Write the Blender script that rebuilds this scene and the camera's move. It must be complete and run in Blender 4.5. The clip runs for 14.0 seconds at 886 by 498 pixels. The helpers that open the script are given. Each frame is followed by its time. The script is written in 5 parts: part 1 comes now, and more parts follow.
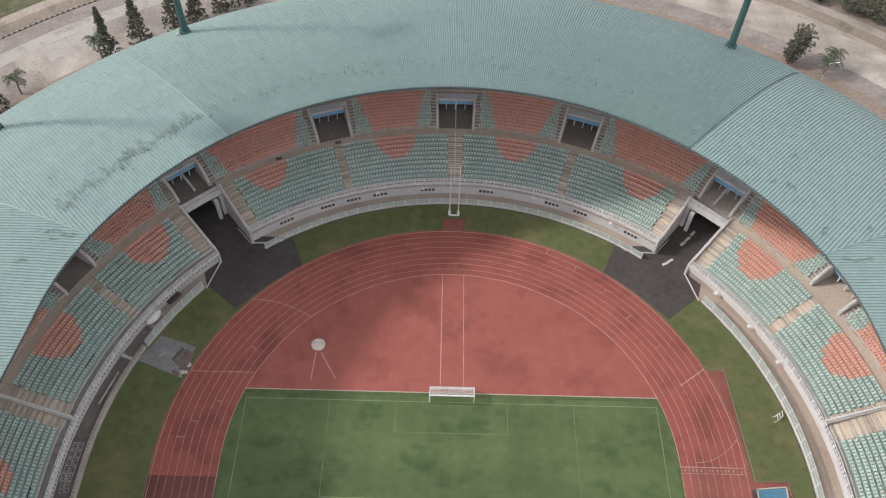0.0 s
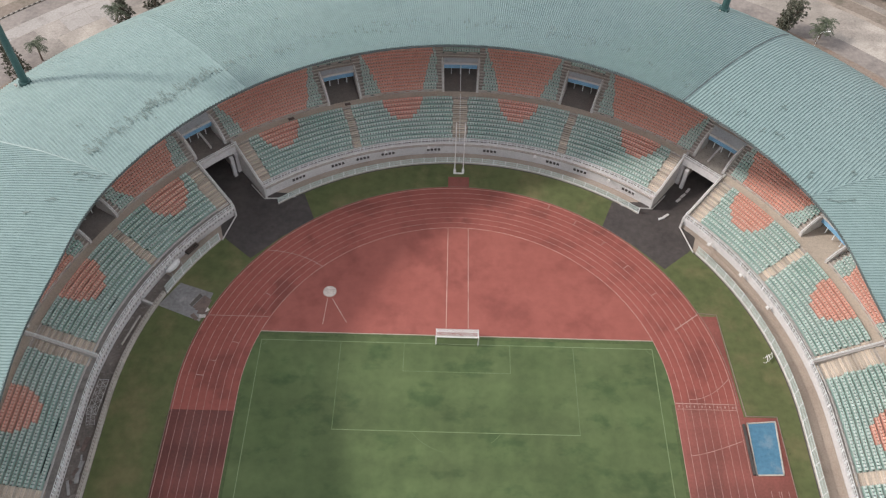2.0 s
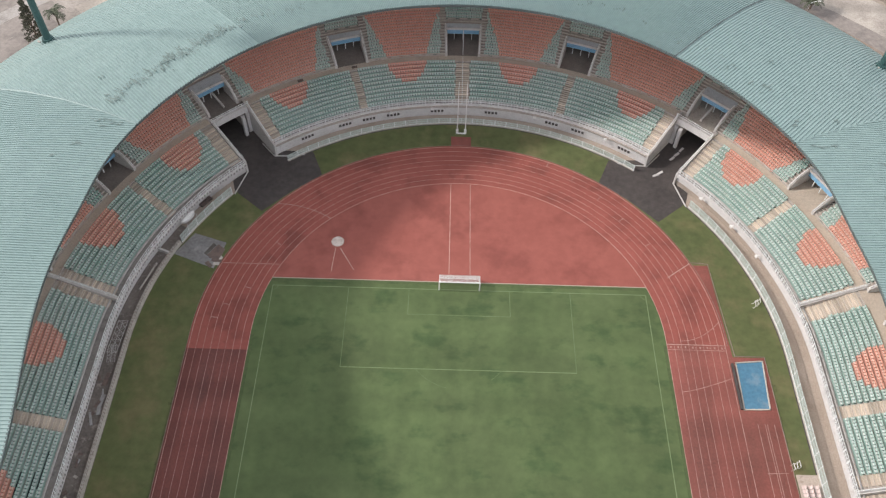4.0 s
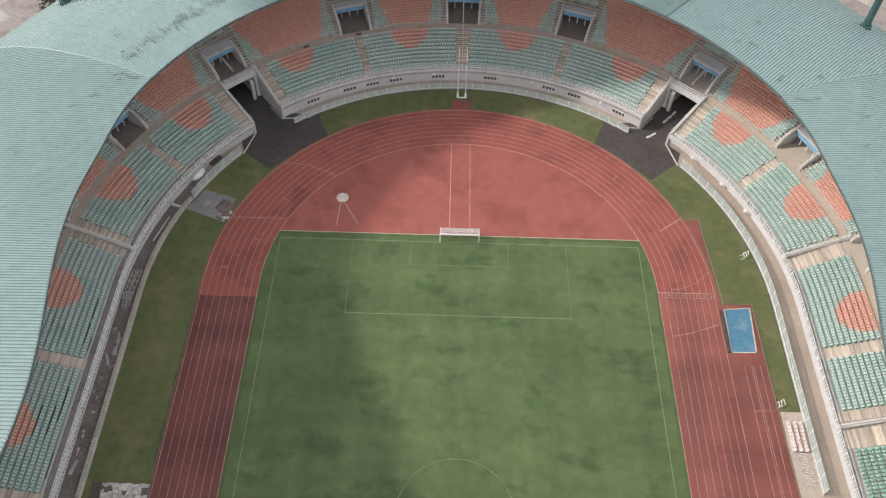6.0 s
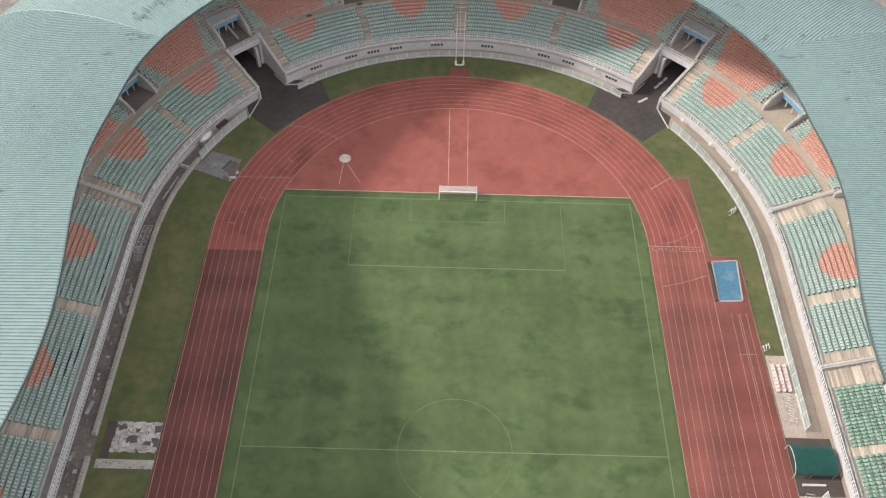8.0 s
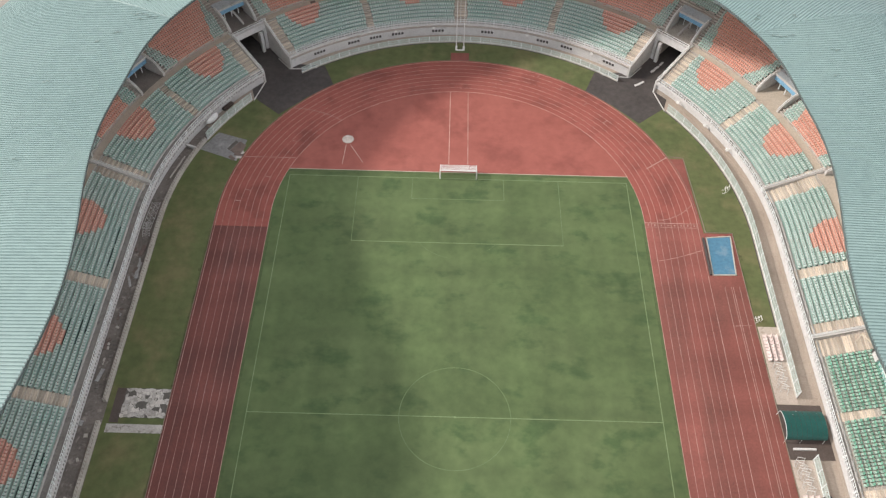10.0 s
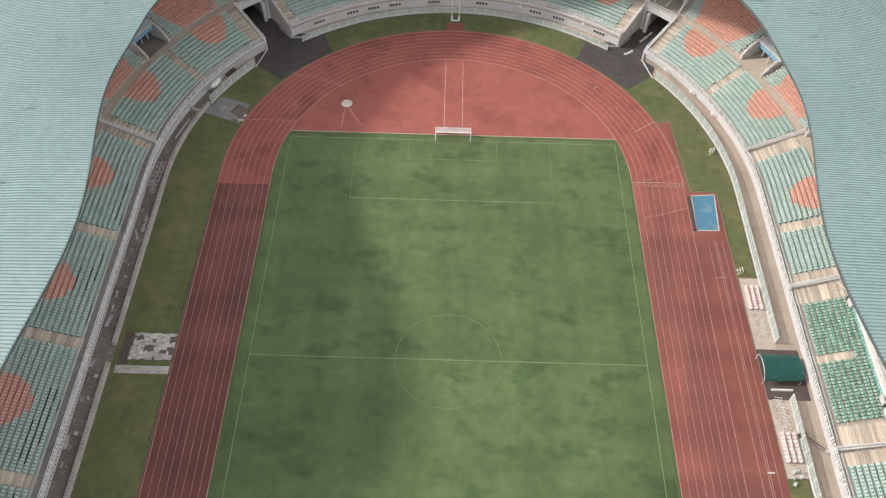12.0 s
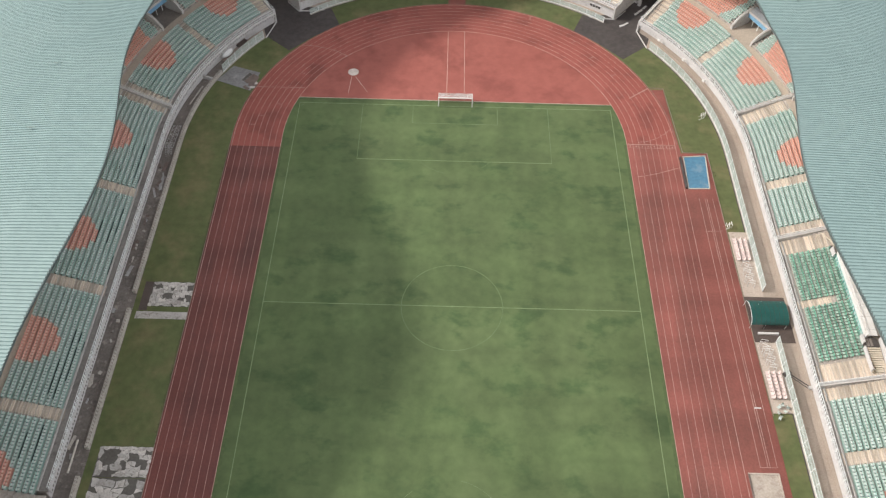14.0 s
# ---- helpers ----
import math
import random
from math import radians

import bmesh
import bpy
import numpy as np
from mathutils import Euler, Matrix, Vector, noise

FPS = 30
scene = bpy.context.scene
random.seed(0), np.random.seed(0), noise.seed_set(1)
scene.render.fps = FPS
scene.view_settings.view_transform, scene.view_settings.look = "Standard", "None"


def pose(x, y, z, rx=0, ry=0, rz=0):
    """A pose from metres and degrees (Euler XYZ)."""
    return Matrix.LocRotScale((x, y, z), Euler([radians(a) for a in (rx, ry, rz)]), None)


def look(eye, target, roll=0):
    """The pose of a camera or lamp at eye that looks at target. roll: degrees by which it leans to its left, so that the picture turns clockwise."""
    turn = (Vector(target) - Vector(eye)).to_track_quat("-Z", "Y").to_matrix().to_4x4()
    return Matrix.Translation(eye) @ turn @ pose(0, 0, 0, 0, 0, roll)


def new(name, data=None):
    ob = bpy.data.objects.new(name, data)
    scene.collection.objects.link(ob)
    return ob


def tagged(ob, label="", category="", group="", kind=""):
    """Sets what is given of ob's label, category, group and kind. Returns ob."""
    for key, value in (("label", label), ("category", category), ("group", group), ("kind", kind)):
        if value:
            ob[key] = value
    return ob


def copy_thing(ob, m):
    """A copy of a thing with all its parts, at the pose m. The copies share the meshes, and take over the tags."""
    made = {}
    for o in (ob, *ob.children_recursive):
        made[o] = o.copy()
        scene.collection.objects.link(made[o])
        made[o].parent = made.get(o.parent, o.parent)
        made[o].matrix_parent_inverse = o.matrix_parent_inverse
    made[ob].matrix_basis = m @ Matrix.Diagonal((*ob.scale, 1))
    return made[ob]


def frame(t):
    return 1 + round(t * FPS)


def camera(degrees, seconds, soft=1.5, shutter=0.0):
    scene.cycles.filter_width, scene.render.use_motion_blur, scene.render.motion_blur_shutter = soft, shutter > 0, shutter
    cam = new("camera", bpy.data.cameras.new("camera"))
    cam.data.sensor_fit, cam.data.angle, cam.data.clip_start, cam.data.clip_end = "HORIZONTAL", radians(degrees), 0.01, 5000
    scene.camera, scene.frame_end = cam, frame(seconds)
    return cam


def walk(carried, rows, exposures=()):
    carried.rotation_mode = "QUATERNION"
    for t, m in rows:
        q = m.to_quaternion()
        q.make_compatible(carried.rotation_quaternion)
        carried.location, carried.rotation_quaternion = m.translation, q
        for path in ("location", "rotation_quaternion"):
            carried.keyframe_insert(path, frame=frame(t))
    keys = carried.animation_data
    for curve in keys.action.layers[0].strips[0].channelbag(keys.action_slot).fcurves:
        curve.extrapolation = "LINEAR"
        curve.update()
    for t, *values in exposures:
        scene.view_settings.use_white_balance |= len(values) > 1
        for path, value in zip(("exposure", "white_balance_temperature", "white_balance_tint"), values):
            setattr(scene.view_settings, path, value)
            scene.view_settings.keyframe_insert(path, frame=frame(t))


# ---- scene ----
import functools

cam = camera(56.8, 14.0, 1.25)
PATH = [
    (0, (-2.834, -10.014, 123.192), (-2.823, -8.796, 121.605), 1.9),
    (0.5, (-2.94, -12.683, 123.178), (-2.932, -11.466, 121.591), 1.9),
    (1, (-3.075, -15.462, 123.206), (-3.067, -14.245, 121.618), 1.8),
    (1.5, (-3.23, -18.336, 123.236), (-3.222, -17.118, 121.65), 1.8),
    (2, (-3.38, -21.278, 123.257), (-3.373, -20.06, 121.671), 1.8),
    (2.5, (-3.487, -24.214, 123.265), (-3.483, -22.994, 121.679), 1.7),
    (3, (-3.483, -27.05, 123.246), (-3.481, -25.831, 121.661), 1.7),
    (5.5, (-2.852, -40.601, 122.975), (-2.852, -39.387, 121.386), 1.6),
    (6, (-2.756, -43.193, 122.938), (-2.76, -41.978, 121.35), 1.5),
    (6.5, (-2.679, -45.793, 122.938), (-2.683, -44.578, 121.349), 1.5),
    (7, (-2.662, -48.301, 122.933), (-2.665, -47.087, 121.343), 1.4),
    (7.5, (-2.661, -50.761, 122.932), (-2.662, -49.549, 121.341), 1.5),
    (8, (-2.653, -53.086, 122.975), (-2.653, -51.877, 121.383), 1.5),
    (10.5, (-2.292, -61.858, 122.572), (-2.295, -60.637, 120.988), 1.4),
    (11, (-2.062, -64.388, 122.601), (-2.062, -63.169, 121.015), 1.5),
    (11.5, (-1.792, -67.185, 122.633), (-1.791, -65.968, 121.046), 1.6),
    (12, (-1.604, -70.072, 122.672), (-1.602, -68.856, 121.084), 1.7),
    (12.5, (-1.552, -72.967, 122.754), (-1.549, -71.752, 121.165), 1.7),
    (13, (-1.586, -75.849, 122.869), (-1.583, -74.635, 121.279), 1.7),
    (13.5, (-1.755, -78.755, 122.998), (-1.753, -77.541, 121.409), 1.6),
    (14, (-2.035, -81.786, 123.173), (-2.033, -80.566, 121.588), 1.6),
]
EXPOSURES = [(0, 0.43, 6500, 13), (2, 0.46, 6500, 13), (3, 0.57, 6500, 13), (5.5, 0.58, 6550, 12), (7.5, 0.56, 6580, 11.5), (8, 0.66, 6600, 11), (10.5, 0.69, 6620, 10.5), (12, 0.68, 6620, 10.5), (14, 0.68, 6620, 10.5)]
walk(cam, [(t, look(eye, target, roll)) for t, eye, target, roll in PATH], EXPOSURES)

# ---- light ----
world = bpy.data.worlds.new("sky")
scene.world = world
world.use_nodes = True
wn = world.node_tree.nodes
sky = wn.new("ShaderNodeTexSky")
sky.sky_type, sky.sun_disc = "NISHITA", False
SUN_ELEV, SUN_AZ = 39.5, 176.0
sky.sun_elevation, sky.sun_rotation = radians(SUN_ELEV), radians(90 - SUN_AZ)
sky.air_density, sky.dust_density = 1.0, 2.0
wn["Background"].inputs["Strength"].default_value = 0.166
cloud = wn.new("ShaderNodeMix")  # thin bright cloud over most of the sky
cloud.data_type = "RGBA"
cloud.inputs[0].default_value = 0.75
cloud.inputs[7].default_value = (4.95, 5.0, 5.0, 1)
world.node_tree.links.new(sky.outputs[0], cloud.inputs[6])
world.node_tree.links.new(cloud.outputs[2], wn["Background"].inputs["Color"])
sun = new("sun", bpy.data.lights.new("sun", "SUN"))
sun.data.energy, sun.data.angle, sun.data.color = 1.95, radians(5), (1.0, 0.95, 0.88)
sd = Vector((math.cos(radians(SUN_AZ)) * math.cos(radians(SUN_ELEV)), math.sin(radians(SUN_AZ)) * math.cos(radians(SUN_ELEV)), math.sin(radians(SUN_ELEV))))
sun.matrix_world = look(sd * 300, (0, 0, 0))


# ---- materials ----
def mat(name, c1, c2, scale=0.3, fine=6.0, rough=0.8, bump=0.15, metal=0.0, c3=None, stain=0.5, spread=0.0, island=False, soft=0.12, bands=0.0, grainy=0.35, detail=5, stretch=1.0):
    """A surface with a broad change from c1 to c2, stains of c3, fine grain and relief; spread: change from piece to piece."""
    m = bpy.data.materials.new(name)
    m.use_nodes = True
    nt, n = m.node_tree, m.node_tree.nodes
    b = n["Principled BSDF"]
    tc = n.new("ShaderNodeTexCoord")

    def noise_at(s, detail):
        t = n.new("ShaderNodeTexNoise")
        t.inputs["Scale"].default_value, t.inputs["Detail"].default_value, t.inputs["Roughness"].default_value = s, detail, 0.6
        nt.links.new(tc.outputs["Object"], t.inputs["Vector"])
        return t

    def mixer(fac, a, bb, blend="MIX"):
        x = n.new("ShaderNodeMix")
        x.data_type, x.blend_type = "RGBA", blend
        for sock, val in ((0, fac), (6, a), (7, bb)):
            if hasattr(val, "is_linked"):
                nt.links.new(val, x.inputs[sock])
            else:
                x.inputs[sock].default_value = val if sock == 0 else (*val, 1)
        return x.outputs[2]

    def ramp(src, lo, hi):
        r = n.new("ShaderNodeMapRange")
        r.inputs[1].default_value, r.inputs[2].default_value = lo, hi
        nt.links.new(src, r.inputs[0])
        return r.outputs[0]

    broad, grain = noise_at(scale, detail), noise_at(fine, 3)
    col = mixer(ramp(broad.outputs[0], 0.35, 0.65), c1, c2)
    if c3:
        st = noise_at(scale * 2.7, detail + 1)
        if stretch != 1.0:
            sm = n.new("ShaderNodeMapping")
            sm.inputs["Scale"].default_value = (1 / max(stretch, 1), min(stretch, 1), 1)
            nt.links.new(tc.outputs["Object"], sm.inputs["Vector"])
            nt.links.new(sm.outputs[0], st.inputs["Vector"])
        col = mixer(ramp(st.outputs[0], stain, stain + soft), col, c3)
    g = ramp(grain.outputs[0], 0.3, 0.7)
    col = mixer(grainy, col, mixer(g, [v * 0.7 for v in c1], [min(1, v * 1.25) for v in c2]))
    if bands:
        for sx, sy in ((0.09, 0.012), (0.012, 0.09)):
            mp = n.new("ShaderNodeMapping")
            mp.inputs["Scale"].default_value = (sx, sy, 0.05)
            nt.links.new(tc.outputs["Object"], mp.inputs["Vector"])
            w = n.new("ShaderNodeTexNoise")
            w.inputs["Scale"].default_value, w.inputs["Detail"].default_value = 1.6, 2.0
            nt.links.new(mp.outputs[0], w.inputs["Vector"])
            k = n.new("ShaderNodeMapRange")
            k.inputs[1].default_value, k.inputs[2].default_value = 0.35, 0.65
            k.inputs[3].default_value, k.inputs[4].default_value = 1 - bands, 1 + bands * 0.7
            nt.links.new(w.outputs[0], k.inputs[0])
            hb = n.new("ShaderNodeHueSaturation")
            nt.links.new(k.outputs[0], hb.inputs["Value"])
            nt.links.new(col, hb.inputs["Color"])
            col = hb.outputs[0]
    if spread:
        if island:
            src = n.new("ShaderNodeNewGeometry").outputs["Random Per Island"]
        else:
            src = n.new("ShaderNodeObjectInfo").outputs["Random"]
        hv = n.new("ShaderNodeHueSaturation")
        r = n.new("ShaderNodeMapRange")
        r.inputs[3].default_value, r.inputs[4].default_value = 1 - spread, 1 + spread
        nt.links.new(src, r.inputs[0])
        nt.links.new(r.outputs[0], hv.inputs["Value"])
        nt.links.new(col, hv.inputs["Color"])
        col = hv.outputs[0]
    nt.links.new(col, b.inputs["Base Color"])
    b.inputs["Roughness"].default_value, b.inputs["Metallic"].default_value = rough, metal
    if bump:
        bp = n.new("ShaderNodeBump")
        bp.inputs["Strength"].default_value, bp.inputs["Distance"].default_value = bump, 0.05
        nt.links.new(grain.outputs[0], bp.inputs["Height"])
        nt.links.new(bp.outputs[0], b.inputs["Normal"])
    return m


M = dict(
    soil=mat("soil", (0.24, 0.195, 0.155), (0.36, 0.31, 0.26), 0.06, 1.5, 0.95, 0.3, c3=(0.17, 0.13, 0.10), stain=0.52, soft=0.15),
    road=mat("road_concrete", (0.275, 0.238, 0.203), (0.385, 0.345, 0.302), 0.035, 2.0, 0.9, 0.2, c3=(0.20, 0.172, 0.15), stain=0.50, soft=0.12, bands=0.2),
    turf=mat("pitch_turf", (0.071, 0.106, 0.039), (0.097, 0.132, 0.054), 0.06, 0.5, 0.95, 0.05, c3=(0.0422, 0.0777, 0.0269), stain=0.53, soft=0.12, bands=0.12, grainy=0.28, detail=3.5, stretch=1.5),
    grass=mat("outer_grass", (0.080, 0.103, 0.037), (0.117, 0.132, 0.053), 0.06, 0.6, 0.95, 0.1, c3=(0.175, 0.15, 0.073), stain=0.48, soft=0.18, grainy=0.35, detail=5),
    verge=mat("verge_grass", (0.058, 0.064, 0.026), (0.10, 0.10, 0.05), 0.12, 3.0, 0.95, 0.4, c3=(0.17, 0.145, 0.105), stain=0.5, soft=0.15),
    bend=mat("bend_track", (0.245, 0.068, 0.053), (0.31, 0.09, 0.071), 0.05, 1.2, 0.85, 0.05, c3=(0.165, 0.047, 0.038), stain=0.49, soft=0.15, grainy=0.25, detail=4),
    straight=mat("straight_track", (0.20, 0.064, 0.051), (0.258, 0.083, 0.067), 0.05, 3.0, 0.85, 0.1, c3=(0.145, 0.058, 0.046), stain=0.48, soft=0.16, bands=0.16, stretch=0.25),
    west_red=mat("west_track", (0.135, 0.044, 0.037), (0.178, 0.056, 0.046), 0.06, 3.0, 0.85, 0.1, c3=(0.10, 0.042, 0.037), stain=0.47, soft=0.18, bands=0.2, stretch=0.25),
    dzone=mat("d_zone", (0.268, 0.077, 0.060), (0.325, 0.102, 0.080), 0.035, 0.5, 0.85, 0.05, c3=(0.205, 0.057, 0.045), stain=0.50, soft=0.14, grainy=0.2, detail=3),
    line=mat("line_paint", (0.43, 0.245, 0.20), (0.54, 0.36, 0.31), 0.25, 8.0, 0.7, 0.05, c3=(0.31, 0.13, 0.105), stain=0.53),
    faint=mat("faint_line_paint", (0.34, 0.19, 0.16), (0.48, 0.32, 0.28), 0.15, 2.0, 0.7, 0.05, c3=(0.27, 0.13, 0.105), stain=0.5),
    chalk=mat("pitch_line", (0.135, 0.19, 0.09), (0.195, 0.25, 0.13), 0.12, 3.0, 0.9, 0.1, c3=(0.095, 0.14, 0.055), stain=0.49, soft=0.2),
    asphalt=mat("asphalt", (0.05, 0.043, 0.042), (0.085, 0.074, 0.070), 0.12, 0.9, 0.9, 0.1, c3=(0.11, 0.095, 0.085), stain=0.58, soft=0.2),
    concrete=mat("concrete", (0.36, 0.33, 0.30), (0.46, 0.43, 0.39), 0.25, 4.0, 0.9, 0.2, c3=(0.24, 0.20, 0.17), stain=0.57),
    tread=mat("tier_concrete", (0.37, 0.33, 0.295), (0.47, 0.425, 0.385), 0.25, 4.0, 0.9, 0.2, c3=(0.26, 0.23, 0.205), stain=0.57),
    aisle=mat("aisle_concrete", (0.50, 0.425, 0.35), (0.60, 0.52, 0.44), 0.3, 5.0, 0.9, 0.2, c3=(0.38, 0.32, 0.265), stain=0.6, spread=0.3),
    walk=mat("walkway_concrete", (0.347, 0.286, 0.237), (0.429, 0.363, 0.308), 0.15, 4.0, 0.9, 0.15, c3=(0.264, 0.215, 0.176), stain=0.55, soft=0.2),
    white=mat("white_paint", (0.57, 0.55, 0.545), (0.68, 0.66, 0.65), 0.3, 5.0, 0.7, 0.1, c3=(0.42, 0.385, 0.36), stain=0.58),
    rail=mat("rail_paint", (0.72, 0.74, 0.74), (0.82, 0.84, 0.83), 0.5, 8.0, 0.5, 0.05),
    fence=mat("fence_paint", (0.47, 0.535, 0.50), (0.58, 0.635, 0.60), 0.4, 6.0, 0.7, 0.1, c3=(0.42, 0.48, 0.45), stain=0.58),
    seat_g=mat("green_seat", (0.365, 0.50, 0.455), (0.465, 0.58, 0.535), 0.06, 7.0, 0.35, 0.0, c3=(0.265, 0.45, 0.39), stain=0.54, spread=0.12, island=True),
    # pan_g and pan_o hold the bright glint of the curved seat as colour
    pan_g=mat("green_pan_glint", (0.74, 0.80, 0.775), (0.80, 0.85, 0.83), 0.1, 7.0, 0.45, 0.0, spread=0.06, island=True),
    nosing=mat("step_nosing", (0.48, 0.43, 0.39), (0.58, 0.53, 0.49), 0.3, 5.0, 0.85, 0.1),
    pan_o=mat("orange_pan_glint", (0.84, 0.60, 0.51), (0.87, 0.66, 0.57), 0.1, 7.0, 0.45, 0.0, spread=0.06, island=True),
    seat_s=mat("single_seat", (0.365, 0.50, 0.455), (0.465, 0.58, 0.535), 0.06, 7.0, 0.35, 0.0, c3=(0.265, 0.45, 0.39), stain=0.54, spread=0.12),
    seat_o=mat("orange_seat", (0.68, 0.335, 0.26), (0.74, 0.405, 0.325), 0.08, 7.0, 0.45, 0.0, spread=0.08, island=True),
    seat_v=mat("vip_seat_green", (0.13, 0.31, 0.23), (0.20, 0.39, 0.30), 0.4, 7.0, 0.5, 0.0, spread=0.3),
    seat_v2=mat("honour_seat_pan", (0.36, 0.50, 0.42), (0.46, 0.58, 0.51), 0.4, 7.0, 0.5, 0.0, spread=0.2),
    roof=mat("roof_sheet", (0.205, 0.290, 0.281), (0.232, 0.315, 0.302), 0.035, 0.8, 0.5, 0.04, c3=(0.20, 0.284, 0.278), stain=0.54, soft=0.25, grainy=0.2),
    pinkseat=mat("faded_pink_seat", (0.66, 0.53, 0.50), (0.76, 0.66, 0.63), 0.5, 5.0, 0.5, 0.0, spread=0.1),
    # near-black of the shadow lines along the lowest rows
    damp=mat("row_gap_black", (0.02, 0.035, 0.034), (0.04, 0.06, 0.057), 0.4, 4.0, 0.7, 0.05),
    bounce_sheet=mat("roof_bounce_white", (0.76, 0.76, 0.75), (0.82, 0.82, 0.81), 0.2, 3.0, 0.6, 0.05),
    tealrail=mat("teal_rail_paint", (0.10, 0.36, 0.32), (0.17, 0.44, 0.40), 0.5, 5.0, 0.5, 0.0),
    roof_edge=mat("roof_edge", (0.075, 0.095, 0.095), (0.12, 0.15, 0.15), 0.2, 3.0, 0.6, 0.05),
    roof_trim=mat("roof_trim", (0.16, 0.24, 0.24), (0.22, 0.30, 0.30), 0.2, 3.0, 0.5, 0.05),
    stainm=mat("roof_stain", (0.12, 0.165, 0.155), (0.20, 0.26, 0.245), 0.5, 4.0, 0.9, 0.0),
    mast=mat("mast_green", (0.028, 0.075, 0.072), (0.05, 0.105, 0.10), 0.4, 4.0, 0.5, 0.0),
    blue=mat("blue_canopy", (0.16, 0.36, 0.55), (0.24, 0.45, 0.63), 0.4, 3.0, 0.5, 0.0),
    pit=mat("pit_blue", (0.06, 0.18, 0.285), (0.10, 0.235, 0.345), 0.15, 1.5, 0.6, 0.0, c3=(0.20, 0.30, 0.38), stain=0.55),
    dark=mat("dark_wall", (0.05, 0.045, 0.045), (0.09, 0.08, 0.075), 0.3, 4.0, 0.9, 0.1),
    tarp=mat("green_tarp", (0.008, 0.075, 0.066), (0.02, 0.105, 0.095), 0.5, 5.0, 0.5, 0.1),
    rubble=mat("broken_slab", (0.40, 0.365, 0.335), (0.58, 0.545, 0.51), 0.5, 4.0, 0.95, 0.3, c3=(0.16, 0.14, 0.12), stain=0.55, spread=0.22),
    sand=mat("sand", (0.38, 0.325, 0.275), (0.48, 0.42, 0.365), 0.3, 3.0, 0.95, 0.4, c3=(0.30, 0.24, 0.20), stain=0.52),
    bark=mat("bark", (0.12, 0.09, 0.07), (0.2, 0.16, 0.13), 1.0, 8.0, 0.95, 0.4),
    leaf=mat("conifer_leaf", (0.06, 0.065, 0.045), (0.12, 0.118, 0.085), 0.8, 5.0, 0.8, 0.0, spread=0.35, island=True),
    palm=mat("palm_leaf", (0.04, 0.055, 0.03), (0.08, 0.09, 0.055), 0.8, 5.0, 0.7, 0.0, spread=0.3, island=True),
    pale=mat("pale_concrete", (0.50, 0.48, 0.46), (0.60, 0.58, 0.56), 0.3, 4.0, 0.85, 0.15, c3=(0.36, 0.34, 0.32), stain=0.56, soft=0.2),
    fore=mat("forecourt_concrete", (0.225, 0.196, 0.172), (0.34, 0.305, 0.272), 0.05, 2.0, 0.9, 0.2, c3=(0.19, 0.165, 0.145), stain=0.50, soft=0.1, bands=0.2),
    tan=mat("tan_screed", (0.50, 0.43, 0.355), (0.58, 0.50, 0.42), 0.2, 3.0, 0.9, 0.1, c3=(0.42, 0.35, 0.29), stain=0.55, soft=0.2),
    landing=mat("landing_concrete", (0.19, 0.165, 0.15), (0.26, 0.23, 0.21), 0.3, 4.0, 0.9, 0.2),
    sidew=mat("grey_render", (0.50, 0.48, 0.46), (0.62, 0.60, 0.58), 0.3, 4.0, 0.85, 0.15, c3=(0.34, 0.31, 0.29), stain=0.58),
    wallc=mat("weathered_concrete", (0.42, 0.385, 0.335), (0.53, 0.49, 0.44), 0.5, 4.0, 0.95, 0.3, c3=(0.25, 0.22, 0.19), stain=0.56, spread=0.1),
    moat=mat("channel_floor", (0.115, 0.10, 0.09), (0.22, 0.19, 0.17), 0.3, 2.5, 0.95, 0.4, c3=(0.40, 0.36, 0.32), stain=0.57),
    cream=mat("cream_paint", (0.60, 0.53, 0.42), (0.70, 0.63, 0.52), 0.4, 5.0, 0.7, 0.1),
    darkbrown=mat("damp_paving", (0.07, 0.052, 0.045), (0.11, 0.085, 0.075), 0.3, 4.0, 0.8, 0.2),
    paver=mat("pale_paving", (0.42, 0.35, 0.30), (0.52, 0.44, 0.38), 0.4, 4.0, 0.9, 0.2, c3=(0.30, 0.24, 0.20), stain=0.56),
    paver2=mat("circle_concrete", (0.50, 0.43, 0.38), (0.66, 0.59, 0.54), 0.8, 4.0, 0.9, 0.1, c3=(0.36, 0.25, 0.20), stain=0.52),
    whiteplastic=mat("white_plastic", (0.74, 0.72, 0.70), (0.82, 0.80, 0.78), 0.5, 5.0, 0.4, 0.0),
    net=mat("net_cord", (0.72, 0.70, 0.69), (0.8, 0.78, 0.77), 0.5, 5.0, 0.9, 0.0),
    slab=mat("grey_slab", (0.30, 0.29, 0.28), (0.40, 0.39, 0.38), 0.3, 3.0, 0.9, 0.2, c3=(0.50, 0.49, 0.47), stain=0.58),
    board=mat("brown_board", (0.12, 0.09, 0.08), (0.2, 0.15, 0.13), 0.6, 5.0, 0.9, 0.2),
    mud=mat("mud", (0.09, 0.08, 0.07), (0.14, 0.13, 0.115), 0.4, 3.0, 0.95, 0.3),
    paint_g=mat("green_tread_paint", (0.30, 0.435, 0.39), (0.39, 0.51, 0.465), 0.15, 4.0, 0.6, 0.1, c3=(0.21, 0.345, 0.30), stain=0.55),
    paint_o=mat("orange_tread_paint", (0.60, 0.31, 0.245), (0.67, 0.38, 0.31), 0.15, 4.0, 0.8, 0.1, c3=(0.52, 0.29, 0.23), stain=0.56),
